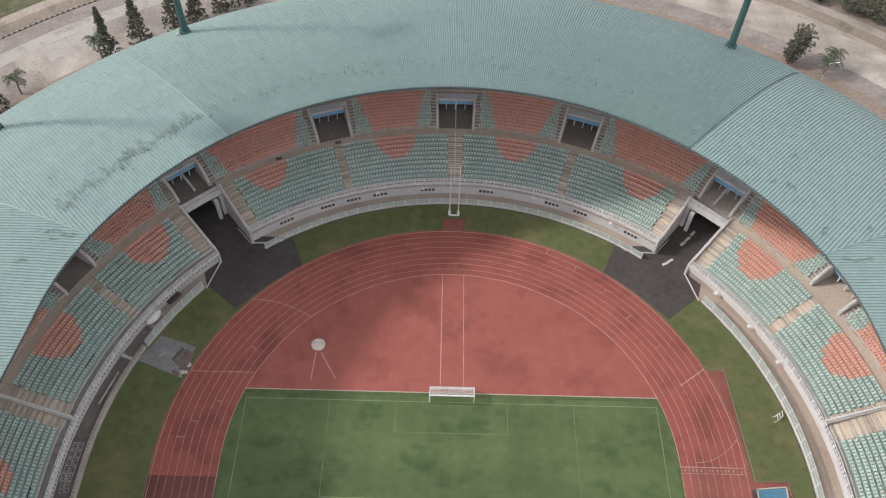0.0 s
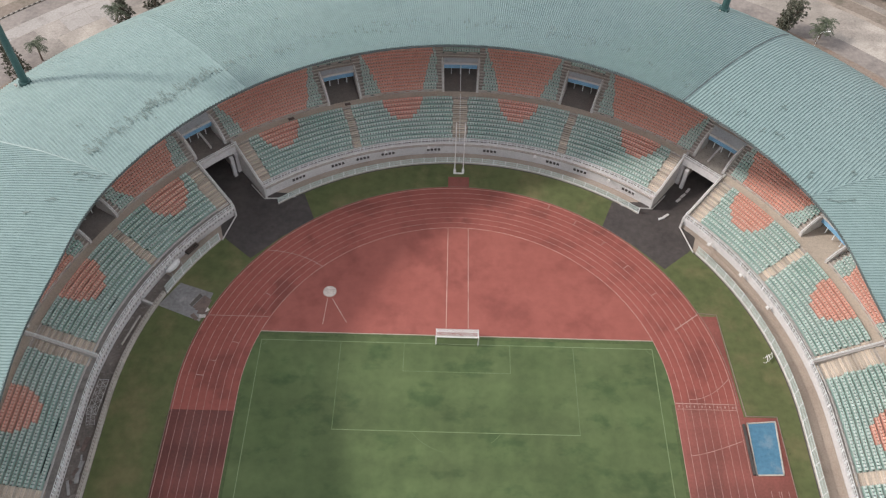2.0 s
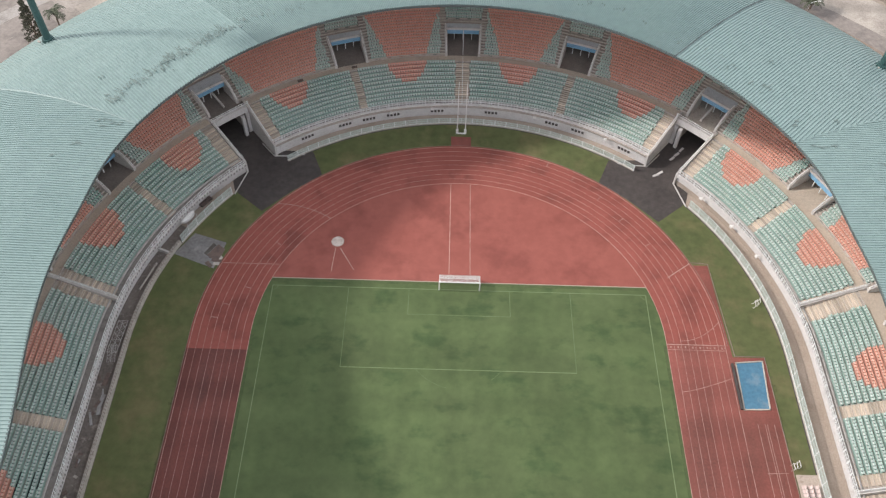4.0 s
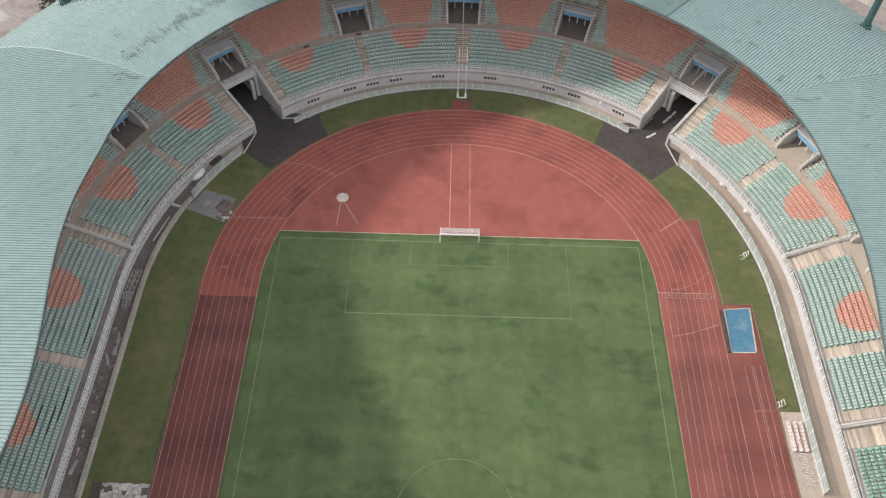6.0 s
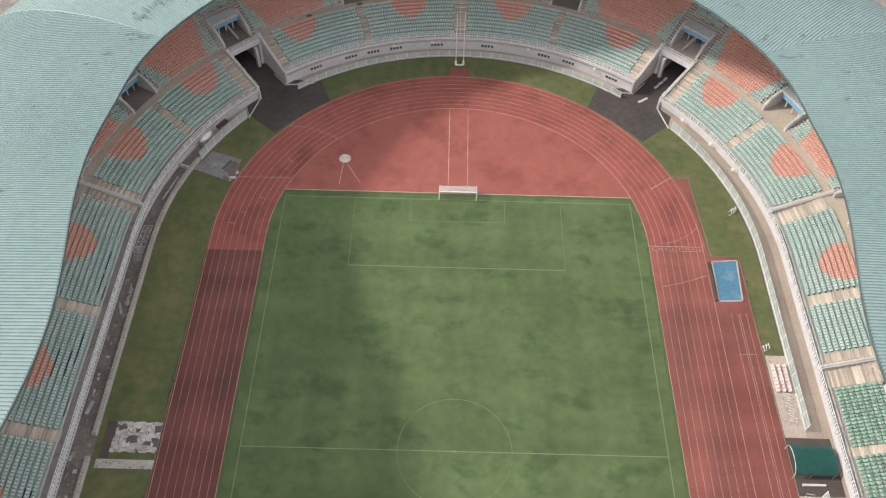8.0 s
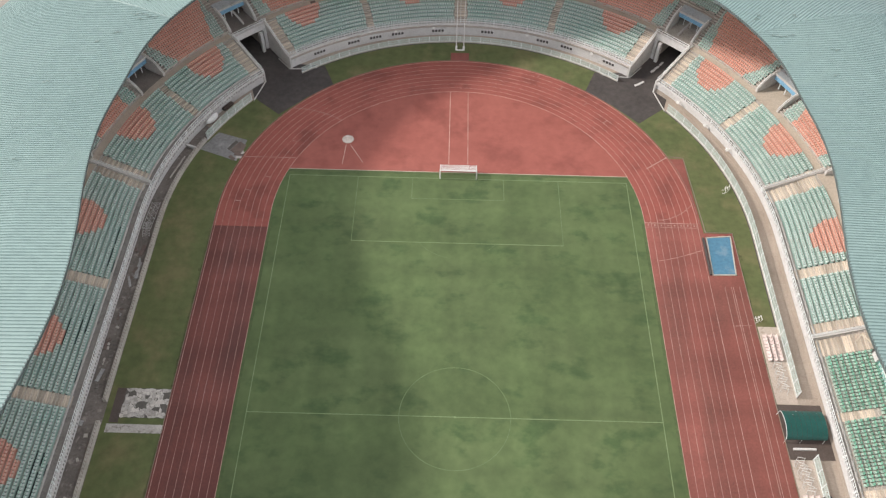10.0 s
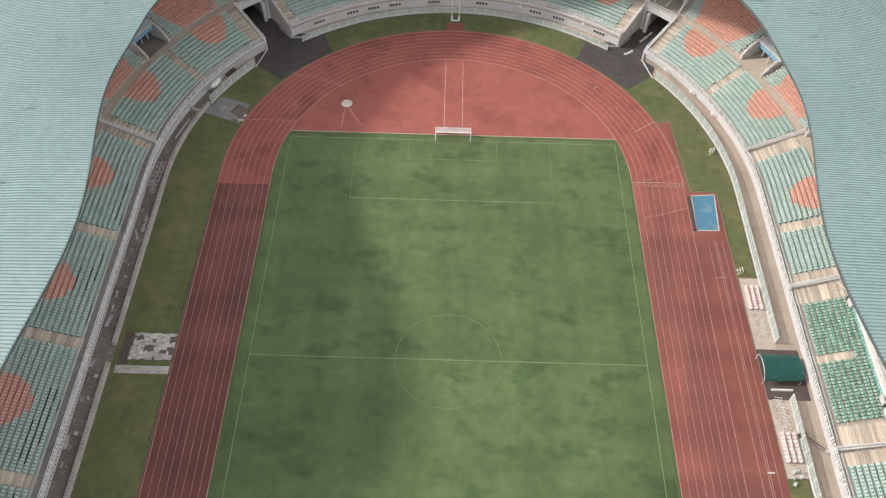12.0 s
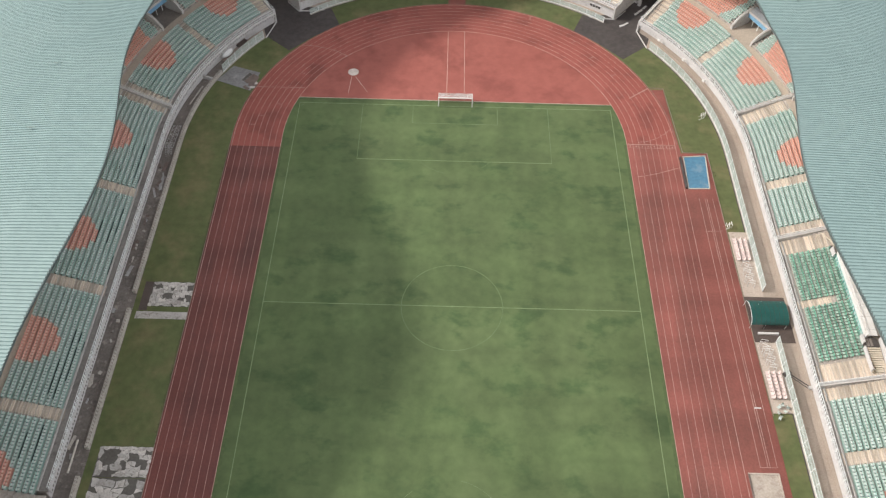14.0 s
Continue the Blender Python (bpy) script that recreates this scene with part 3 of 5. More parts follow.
    setting("ceiling", Geo().add([p for r in rows for p in r], [(i * m + k, i * m + k + 1, (i + 1) * m + k + 1, (i + 1) * m + k) for i in range(74) for k in range(m - 1)]), M["bounce_sheet"], "unseen white sheet added under the roof to bounce light", "ceiling")

# seams, edge beams and props of the roof
for sx in (1, -1):
    g = Geo()
    for R0, R1 in ((58.3, 65), (65, 72), (72, 80), (80, 86), (86, 91), (91, 93.5)):
        p, q = [(sx * R * math.cos(radians(seam(R))), YC + R * math.sin(radians(seam(R))), roof_z(R) + 0.15) for R in (R0, R1)]
        g.tube(p, q, 0.16 if sx > 0 else 0.1, n=5)
    part("roof_seam", g, M["roof_edge"] if sx > 0 else M["roof"], bpy.data.objects["roof_north"])
for u in (0, 1):
    g = Geo()
    for (R0, z0), (R1, z1) in zip(roof_prof, roof_prof[1:]):
        g.add([(*bend_point(u + e, R), z + dz) for R, z in ((R0, z0), (R1, z1)) for e, dz in ((-0.0009, 0.13), (0, 0.22), (0.0009, 0.13))], [(0, 1, 4, 3), (1, 2, 5, 4)])
    part("hip_flashing", g, M["roof"], bpy.data.objects["roof_north"])
part("edge_beam", Geo().sweep([(58.32, 29.75), (58.55, 29.75), (58.55, 30.2), (58.32, 30.2)], around(25, 155, 2.0, YC)), M["roof_edge"], bpy.data.objects["roof_north"])
for s, nm in ((1, "roof_east"), (-1, "roof_west")):
    ys = [-64 + 128.0 * i / 127 for i in range(128)]
    vs = []
    for y in ys:
        x, _, z = side_point(58.3, y, s)
        vs += [(x + s * dx, y, z + dz) for dx, dz in ((0.02, -0.45), (0.25, -0.45), (0.25, 0.0), (0.02, 0.0))]
    part("edge_beam", Geo().add(vs, [(4 * i + k, 4 * i + (k + 1) % 4, 4 * i + 4 + (k + 1) % 4, 4 * i + 4 + k) for i in range(127) for k in range(4)]), M["roof_edge"], bpy.data.objects[nm])
prop = thing("roof_prop", "tall concrete column carrying the roof at the stand's back", "column", "roof columns")
part("shaft", Geo().tube((0, 0, 0), (0, 0, 25.2), 0.5, 0.4, 8), M["concrete"], prop)
prop.location = (*st_arc(16)(91.6), 0)
for a in list(range(24, 180, 8)):
    copy_thing(prop, Matrix.Translation((*st_arc(a)(91.6), 0)))
for s in (1, -1):
    for y in range(-70, 38, 12):
        copy_thing(prop, Matrix.Translation((s * 91.6, y, 0)) @ Matrix.Diagonal((1, 1, 1 + roof_rise(y) * 0.48 / 25.2, 1)))
# dark streaks where water has dried on the sheets, and single dark marks
rng = random.Random(4)
g = Geo()


def streak(g, a, R, l, w, i):
    z = roof_z(R) + 0.215
    d = radians(a)
    px, py = st_arc(a, YC)(R)
    ux, uy = math.cos(d), math.sin(d)
    vs = []
    for k in range(8):
        t = 2 * math.pi * k / 8
        e, f = l * math.cos(t) * rng.uniform(0.6, 1), w * math.sin(t) * rng.uniform(0.6, 1)
        vs.append((px + ux * e - uy * f, py + uy * e + ux * f, z + 0.01 * (i % 3)))
    g.add(vs, [tuple(range(8))])


for i in range(300):
    a = rng.uniform(34, 146) if i < 190 else rng.uniform(128, 153)
    R = 64.2 + rng.gauss(0, 0.7) + (1.2 * rng.random() if a > 125 else 0) - (1.6 if a < 60 else 0)
    if a < 80 and rng.random() < 0.45:
        continue
    l, w = rng.choice((0.18, 0.25, 0.35, 0.5, 0.8)), rng.uniform(0.08, 0.2)
    streak(g, a, R, l, w, i)
    if rng.random() < 0.5:
        streak(g, a + rng.uniform(0.3, 0.7), R + rng.uniform(-0.5, 0.5), l * 0.8, w, i)
for a, R in ((25.9, 67.2), (39.5, 69.0), (38.3, 61.9), (28.0, 60.6), (28.5, 61.6), (51.8, 62.0), (52.3, 61.4), (70, 70), (118, 72), (150.2, 70.6), (152.4, 66.5), (104, 76)):
    for k in range(3):
        streak(g, a + rng.uniform(-0.3, 0.3), R + rng.uniform(-0.4, 0.4), rng.uniform(0.2, 0.5), rng.uniform(0.12, 0.25), k)
for x, y in ((-63.4, 54.5), (-59.4, 62.3), (-58.0, 61.2), (-57.3, 62.6), (-55.9, 62.0), (-61.0, 57.0), (-69.0, 43.2), (-63.5, 5.1), (-66.0, 22.0), (65.3, 57.4), (55.8, 61.4), (57.2, 61.0), (58.9, 61.2), (64.0, 50.5)):
    for k in range(4):
        px, py = x + rng.uniform(-0.7, 0.7), y + rng.uniform(-0.3, 0.3)
        z = roof_z(math.hypot(px, max(py - YC, 0))) + roof_rise(py) * 0.9
        l, w = rng.uniform(0.25, 0.6), rng.uniform(0.08, 0.16)
        g.add([(px + l * math.cos(t) * rng.uniform(0.6, 1), py + w * math.sin(t) * rng.uniform(0.6, 1), z + 0.2 + 0.01 * k) for t in [2 * math.pi * j / 8 for j in range(8)]], [tuple(range(8))])
tagged(part("roof_streaks", g, M["stainm"]), "dark water streaks on the roof sheets", "stains", kind="stuff")

# ---- seats ----
def orange_low(d, r, cut=0):
    k = ROWS - 1 - r + cut
    return k < 6 and abs(d) < (4.2, 4.15, 3.95, 3.5, 2.8, 1.6)[k]


def seat_mesh(places, name, material, pan, w=0.42, deep=0.25, lip=0.3):
    """Moulded seats: a bucket with a pale highlight painted on its pan and the front of its backrest."""
    prof = [(-deep, lip), (-deep + 0.03, 0.44), (0.11, 0.41), (0.17, 0.74), (0.22, 0.74), (0.19, 0.34)]
    a, b = -deep + 0.05, 0.08
    c, d = w / 2 - 0.04, w / 2 - 0.09
    ring = [(a, -d), (a, d), (a + 0.07, c), (b - 0.03, c), (b, d), (b, -d), (b - 0.03, -c), (a + 0.07, -c)]
    g, pale = Geo(), []
    for x, y, z, nx, ny in places:
        vs = [(x + nx * r - ny * sgn * w / 2, y + ny * r + nx * sgn * w / 2, z + h) for sgn in (-1, 1) for r, h in prof]
        fs = [(0, 1, 2, 5), (5, 2, 3, 4), (6, 11, 8, 7), (11, 10, 9, 8)] + [(k, 6 + k, 6 + (k + 1) % 6, (k + 1) % 6) for k in range(6)]
        g.add(vs, fs)
        g.add([(x + nx * r - ny * q, y + ny * r + nx * q, z + 0.455) for r, q in ring], [tuple(range(8))])
        pale += [0] * 10 + [1]
    me = g.mesh(name, material)
    me.materials.append(pan)
    me.polygons.foreach_set("material_index", pale)
    return me


low_g, low_o, up_g, up_o = [], [], [], []
ARC_AISLE = [(90, 1.5), (70.6, 0.8), (109.4, 0.8), (27.2, 0.9), (152.8, 0.9), (9.2, 2.2), (171.8, 2.2), (52.2, 1.1), (127.8, 1.1), (42.8, 1.3), (137.2, 1.3)]
CENTRES = [-2.6, 182.6, 80.2, 99.8, 58.4, 121.6, 36.8, 143.2, 18.2, 161.8]
for r in range(ROWS):
    R, z = R_ROW + 0.35 + r * PITCH, Z_ROW + r * RISE
    n = int(math.pi * R / 0.56)
    for i in range(n):
        a = 180 * (i + 0.5) / n
        if any(t0 - 1.2 < a < t1 + 1.2 for t0, t1 in TUNNELS) or any(abs(a - c) * radians(1) * R < w for c, w in ARC_AISLE):
            continue
        x, y = st_arc(a)(R)
        c = min(CENTRES, key=lambda q: abs(q - a))
        (low_o if orange_low((a - c) * radians(1) * R, r, 1 if 50 < c < 130 else 0) else low_g).append((x, y, z, math.cos(radians(a)), math.sin(radians(a))))
E_AISLE, W_AISLE = [28.5, -28.5], [22.5, -0.5, -24.5]
for s, aisles, orange in ((1, E_AISLE, [35.3, -36.0]), (-1, W_AISLE, [35.3, 10.3, -12.6, -35.6])):
    for r in range(ROWS):
        R, z = R_ROW + 0.35 + r * PITCH, Z_ROW + r * RISE
        for i in range(135):
            y = 37.8 - 0.56 * i
            if any(abs(y - c) < 1.1 for c in aisles) or (s > 0 and -18.6 < y < 17.8):
                continue
            o = any(orange_low(y - c, r) for c in orange)
            (low_o if o else low_g).append((s * R, y, z, s, 0))
for r in range(22):
    R, z = 72.2 + 0.32 + r * UPITCH, Z_UP + r * URISE
    n = int(math.pi * R / 0.56)
    for i in range(n):
        a = 180 * (i + 0.5) / n
        over = any(v0 - 0.95 < a < v1 + 0.95 for v0, v1 in VOMS)
        if over and (r < 12 or any(v0 - 0.95 < a < v0 or v1 < a < v1 + 0.95 for v0, v1 in VOMS)) or a < 3.0 or a > 177.0:
            continue
        x, y = st_arc(a)(R)
        gap = min(min(abs(a - v0), abs(a - v1)) for v0, v1 in VOMS) * radians(1) * R
        (up_g if over or gap < 4.4 - 0.21 * r else up_o).append((x, y, z, math.cos(radians(a)), math.sin(radians(a))))
    for s, orange in ((1, [20, -20]), (-1, [30, 11.0, -12.0, -35.0])):
        for i in range(135):
            y = 37.8 - 0.56 * i
            o = any(abs(y - c) < 6 for c in orange)
            (up_o if o else up_g).append((s * R, y, z, s, 0))
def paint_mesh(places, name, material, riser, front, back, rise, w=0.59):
    """Painted tread below each seat; shade is painted dark on its riser and back strip."""
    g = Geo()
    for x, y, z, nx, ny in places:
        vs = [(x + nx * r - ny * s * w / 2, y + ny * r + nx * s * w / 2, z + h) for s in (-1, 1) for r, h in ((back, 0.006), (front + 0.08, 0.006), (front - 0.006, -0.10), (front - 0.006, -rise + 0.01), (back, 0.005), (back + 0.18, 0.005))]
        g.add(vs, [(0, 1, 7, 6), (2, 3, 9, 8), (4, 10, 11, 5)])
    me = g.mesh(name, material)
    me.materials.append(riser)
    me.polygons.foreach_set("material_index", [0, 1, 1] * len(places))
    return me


for places, nm, mt, ri, fr_, bk, rs in ((low_g, "tread_paint_green", "paint_g", "row_shade_g", -0.45, 0.19, RISE), (low_o, "tread_paint_orange", "paint_o", "row_shade_o", -0.45, 0.19, RISE), (up_g, "tread_paint_green", "paint_g", "row_shade_g", -0.32, 0.12, URISE), (up_o, "tread_paint_orange", "paint_o", "row_shade_o", -0.32, 0.12, URISE)):
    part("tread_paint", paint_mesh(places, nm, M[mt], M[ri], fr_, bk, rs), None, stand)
# Near-black strips paint in the shadow lines between the lowest seat rows.
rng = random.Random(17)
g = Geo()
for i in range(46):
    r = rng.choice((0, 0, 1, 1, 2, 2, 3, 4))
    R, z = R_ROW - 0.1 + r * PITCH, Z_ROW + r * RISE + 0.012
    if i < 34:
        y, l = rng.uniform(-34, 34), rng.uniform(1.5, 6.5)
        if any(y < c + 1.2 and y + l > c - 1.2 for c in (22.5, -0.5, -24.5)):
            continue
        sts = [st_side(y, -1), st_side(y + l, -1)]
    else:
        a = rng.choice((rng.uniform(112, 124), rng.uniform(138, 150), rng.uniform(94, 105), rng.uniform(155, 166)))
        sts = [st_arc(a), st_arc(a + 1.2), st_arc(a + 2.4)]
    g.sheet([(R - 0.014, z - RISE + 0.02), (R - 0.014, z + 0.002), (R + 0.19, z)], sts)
tagged(part("tread_damp", g, M["damp"]), "dark strips painted in for shadow gaps on the lowest seat rows", "stains", kind="stuff")
near_seats = [p for p in low_g if p[0] < -50 and -23.2 < p[1] < -8.2 and p[2] > Z_ROW + 0.1]
low_g = [p for p in low_g if p not in near_seats]
me_seat = seat_mesh([(0, 0, 0, 1, 0)], "seat", M["seat_s"], M["pan_g"])
seat_block = thing("seat_block", "block of faded green plastic seats on the west lower tier", "seats", kind="structure")
for x, y, z, nx, ny in near_seats:
    q = part("seat", me_seat, None, seat_block)
    q.matrix_basis = Matrix.Translation((x, y, z)) @ pose(0, 0, 0, 0, 0, math.degrees(math.atan2(ny, nx)))
for places, nm, mt, lab in ((low_g, "lower_seats_green", "seat_g", "rows of faded green plastic seats on the lower tier"), (low_o, "lower_seats_orange", "seat_o", "patches of orange plastic seats on the lower tier"), (up_g, "upper_seats_green", "seat_g", "rows of faded green plastic seats on the upper tier"), (up_o, "upper_seats_orange", "seat_o", "rows of orange plastic seats on the upper tier")):
    tagged(new(nm, seat_mesh(places, nm, M[mt], M["pan_" + mt[-1]], 0.42, 0.25, 0.3 if nm[0] == "l" else 0.06)), lab, "seats", kind="stuff")

# ---- entrances through the upper tier ----
for a0, a1 in VOMS:
    mid, half = (a0 + a1) / 2, (a1 - a0) / 2
    # Sun and shade go into the landing's colour: paler where lit, darker elsewhere.
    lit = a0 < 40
    o = -1.1 if 20 < a0 < 50 or 125 < a0 < 153 else 0.0  # the corner entrances stand further in
    vom = thing("stand_entrance", "entrance in the upper tier with sloping side walls and blue canopy", "entrance", "stand entrances", "structure")
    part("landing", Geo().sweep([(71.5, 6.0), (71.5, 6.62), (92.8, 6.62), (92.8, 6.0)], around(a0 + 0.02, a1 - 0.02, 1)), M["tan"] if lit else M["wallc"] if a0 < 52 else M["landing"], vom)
    for e, sg in ((a0, 1), (a1, -1)):
        w = sg * math.degrees(0.28 / 75)
        g = Geo()
        pr = [(71.9, 6.6), (71.9, 7.5), (73.8 + o / 2, 9.0), (75.6 + o, 9.9), (77.0 + o, 10.3), (78.05 + o, 10.5), (78.05 + o, 6.6)]
        g.sweep(pr, [st_arc(e - w), st_arc(e + w)])
        side = part("side_wall", g, M["sidew"], vom)
        g = Geo()
        for (R0, z0), (R1, z1) in zip(pr[1:5], pr[2:6]):
            g.tube((*st_arc(e)(R0), z0 + 0.35), (*st_arc(e)(R1), z1 + 0.35), 0.06)
        for R, z in pr[1:6]:
            g.tube((*st_arc(e)(R), z), (*st_arc(e)(R), z + 0.35), 0.05)
        part("handrail", g, M["rail"], side)
    slab = part("canopy_slab", Geo().sweep([(76.95 + o, 9.75), (76.95 + o, 10.25), (78.38, 10.45), (78.38, 9.95)], around(a0, a1, 1)), M["canopy"], vom)
    part("canopy_lip", Geo().sweep([(76.8 + o, 9.95), (76.95 + o, 9.95), (76.95 + o, 10.42), (76.8 + o, 10.42)], around(a0, a1, 1)), M["sidew"], slab)
    for h in (8.75, 9.15, 9.55):
        part("canopy_fascia", Geo().sweep([(77.0 + o, h), (77.15 + o, h), (77.2 + o, h + 0.32), (77.05 + o, h + 0.32)], around(a0 + 0.25, a1 - 0.25, 1)), M["blue"], slab, "pale blue canopy fascia board")
    # Near-black wall puts the shade of the deep opening into colour.
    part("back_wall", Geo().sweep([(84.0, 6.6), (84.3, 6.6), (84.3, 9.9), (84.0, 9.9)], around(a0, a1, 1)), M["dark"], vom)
    for k in (-0.5, 0, 0.5):
        p = st_arc(mid + k * half)(77.5 + o)
        part("bracket", Geo().box((*p, 8.2), (0.16, 0.16, 2.6), radians(mid)), M["rail"], slab)

# ---- tunnels under the lower tier ----
for a0, a1 in TUNNELS:
    tun = thing("tunnel", "open vehicle tunnel through the lower tier with white walls", "tunnel", "corner tunnels", "structure")
    part("tunnel_floor", Geo().sheet([(55.0, 0.03), (74, 0.03), (93, 0.03)], around(a0 - 0.5, a1 + 0.5, 1)), M["asphalt"], tun)
    beam = part("bridge_beam", Geo().sweep([(70.0, 5.2), (70.9, 5.2), (70.9, 6.7), (70.0, 6.7)], around(a0, a1, 1)), M["white"], tun, "white painted bridge beam")
    part("bridge_deck", Geo().sweep([(70.9, 5.9), (71.6, 5.9), (71.6, 6.6), (70.9, 6.6)], around(a0, a1, 1)), M["landing"], tun)
    g = Geo()
    for i in range(7):
        p = st_arc(a0 + (a1 - a0) * i / 6)(70.1)
        g.tube((*p, 6.7), (*p, 7.8), 0.05)
    for h in (7.35, 7.8):
        g.tube((*st_arc(a0)(70.1), h), (*st_arc(a1)(70.1), h), 0.07)
    part("bridge_rail", g, M["rail"], beam)
    for e, sg in ((a0, -1), (a1, 1)):
        w = math.degrees(0.2 / 62)
        e2 = e - sg * w
        cheek = part("cheek_wall", Geo().sweep([(60.1, 0), (60.1, 3.3), (61.8, 3.5), (70.2, 6.9), (72.0, 6.9), (72.0, 0)], [st_arc(e2 - w), st_arc(e2 + w)]), M["sidew"], tun)
        g = Geo()
        for (R0, z0), (R1, z1) in (((60.5, 4.3), (62.0, 4.5)), ((62.0, 4.5), (70.2, 7.8))):
            g.tube((*st_arc(e2)(R0), z0), (*st_arc(e2)(R1), z1), 0.06)
            g.tube((*st_arc(e2)(R0), z0 - 0.4), (*st_arc(e2)(R1), z1 - 0.4), 0.05)
        for i in range(6):
            f = i / 5
            p = st_arc(e2)(60.5 + 9.6 * f)
            g.tube((*p, 3.3 + 3.5 * f), (*p, 4.3 + 3.5 * f), 0.05)
        part("handrail", g, M["rail"], cheek)
    inner = a1 if a0 < 90 else a0
    k = -1 if a0 < 90 else 1
    for R, d in ((69.3, 1.7), (69.9, 0.7)):
        p = st_arc(inner + k * d)(R)
        part("pillar", Geo().box((*p, 2.6), (0.7, 0.7, 5.2), radians(inner)), M["white"], tun)
    part("centre_rail", Geo().sweep([(72.2, 6.9), (72.35, 7.3), (78.2, 8.6), (78.2, 8.3)], [st_arc((a0 + a1) / 2 - 0.15), st_arc((a0 + a1) / 2 + 0.15)]), M["sidew"], tun)
    # low kerb walls that lead from the fence into the tunnel
    for b, pts in ((a1 if a0 < 90 else a0, ((57.3, 4.6), (58.6, 1.8), (60.4, -0.6), (65, -0.7))), (a0 if a0 < 90 else a1, ((57.4, -5.2), (60.1, 0.0)))):
        sg = 1 if a0 < 90 else -1
        g = Geo()
        q = [st_arc(b + sg * d)(R) for R, d in pts]
        for p0, p1 in zip(q, q[1:]):
            g.tube((*p0, 0.25), (*p1, 0.25), 0.09, n=4)
            g.box(((p0[0] + p1[0]) / 2, (p0[1] + p1[1]) / 2, 0.1), (math.dist(p0, p1), 0.14, 0.3), math.atan2(p1[1] - p0[1], p1[0] - p0[0]))
        part("kerb_wall", g, M["pale"], tun)
for s in (1, -1):
    setting("asphalt_apron", Geo().prism([(s * x, y) for x, y in ((28.0, 79.8), (33.5, 75.5), (38.8, 70.0), (44.9, 75.0), (46.5, 80.0), (41.5, 88.0), (36.5, 86.5), (30.6, 86.2))][::s], -0.06, 0.015), M["asphalt"], "dark asphalt apron in front of the corner tunnel", "pavement")
m_brick = Geo().box((0, 0, 0.12), (1.3, 0.45, 0.24))
blk = thing("concrete_block", "loose pale concrete block lying on asphalt", "block", "loose blocks")
part("block", m_brick, M["white"], blk)
blk.matrix_basis = pose(39.9, 82.3, 0.02, 0, 0, 25)
for x, y, a in ((40.9, 83.0, 35), (44.0, 87.2, 42), (45.1, 88.4, 42), (46.3, 89.8, 50)):
    copy_thing(blk, pose(x, y, 0.02, 0, 0, a))

# ---- parapets and walkways ----
setting("walkway", Geo().sheet([(53.5, -0.03), (57, -0.03), (60.7, -0.03)], around(-112, 152.6)), M["walk"], "tan concrete walkway below the stand", "pavement")
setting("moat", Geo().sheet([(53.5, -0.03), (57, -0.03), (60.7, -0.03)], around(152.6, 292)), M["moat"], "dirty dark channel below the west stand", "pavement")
for a0, a1 in LOW:
    par = thing("parapet", "white painted parapet fascia with railing along the stand's front", "parapet", "parapets", "structure")
    # the front stands a little further out in the north and east than in the west
    dp = 0.2 if a0 < 0 else 0.6 if a0 < 130 else -0.35
    sts = around(a0, a1)
    zb = 1.2 if a0 < 0 else -0.05
    part("base_wall", Geo().sweep([(60.55, zb), (60.74, zb), (60.74, 2.66), (60.55, 2.66)], sts), M["white"], par, "white rendered wall below the fascia")
    if a0 < 0:
        part("plinth", Geo().sweep([(60.57, -0.05), (60.74, -0.05), (60.74, zb), (60.57, zb)], sts), M["walk"], par, "tan unpainted plinth")
    part("fascia", Geo().sweep([(59.95 + dp, 2.3), (60.3 + dp, 2.3), (60.3 + dp, 3.1), (59.95 + dp, 3.1)], sts), M["white"], par)
    if a0 > 130:
        # Solid grey plates give the dark of the lattice holes by colour.
        g = Geo()
        for st0, st1 in zip(sts, sts[1:]):
            p0, p1 = st0(59.94 + dp), st1(59.94 + dp)
            nb = max(1, int(math.dist(p0, p1) / 0.6))
            turn = math.atan2(p1[1] - p0[1], p1[0] - p0[0])
            for k in range(nb):
                f = (k + 0.5) / nb
                g.box((p0[0] + (p1[0] - p0[0]) * f, p0[1] + (p1[1] - p0[1]) * f, 2.6 if k % 2 else 2.75), (0.3, 0.05, 0.42), turn)
        part("openings", g, M["gangw"], par, "grey plates painted in for dark openings in the fascia")
    part("coping", Geo().sweep([(59.9 + dp, 3.1), (60.25 + dp, 3.1), (60.25 + dp, 3.2), (59.9 + dp, 3.2)], sts), M["white"], par)
    part("gangway", Geo().sweep([(60.3 + dp, 2.7), (61.75, 2.7), (61.75, 2.76), (60.3 + dp, 2.76)], sts), M["gangw"], par, "grey concrete gangway behind the parapet")
    for h in (3.62, 4.2):
        part("rail_bar", Geo().sweep([(60.1 + dp, h), (60.19 + dp, h), (60.19 + dp, h + 0.08), (60.1 + dp, h + 0.08)], sts), M["rail"], par)
    g = Geo()
    for st0, st1 in zip(sts, sts[1:]):
        p0, p1 = st0(60.15 + dp), st1(60.15 + dp)
        nb = max(1, int(math.dist(p0, p1) / 0.62))
        turn = math.atan2(p1[1] - p0[1], p1[0] - p0[0])
        for k in range(nb):
            f = (k + 0.5) / nb
            g.box((p0[0] + (p1[0] - p0[0]) * f, p0[1] + (p1[1] - p0[1]) * f, 3.72), (0.09, 0.05, 1.0), turn)
    part("balusters", g, M["rail"], par)
    part("kerb", Geo().sweep([(61.55, 2.7), (61.75, 2.7), (61.75, 3.15), (61.55, 3.15)], sts), M["pale"], par)
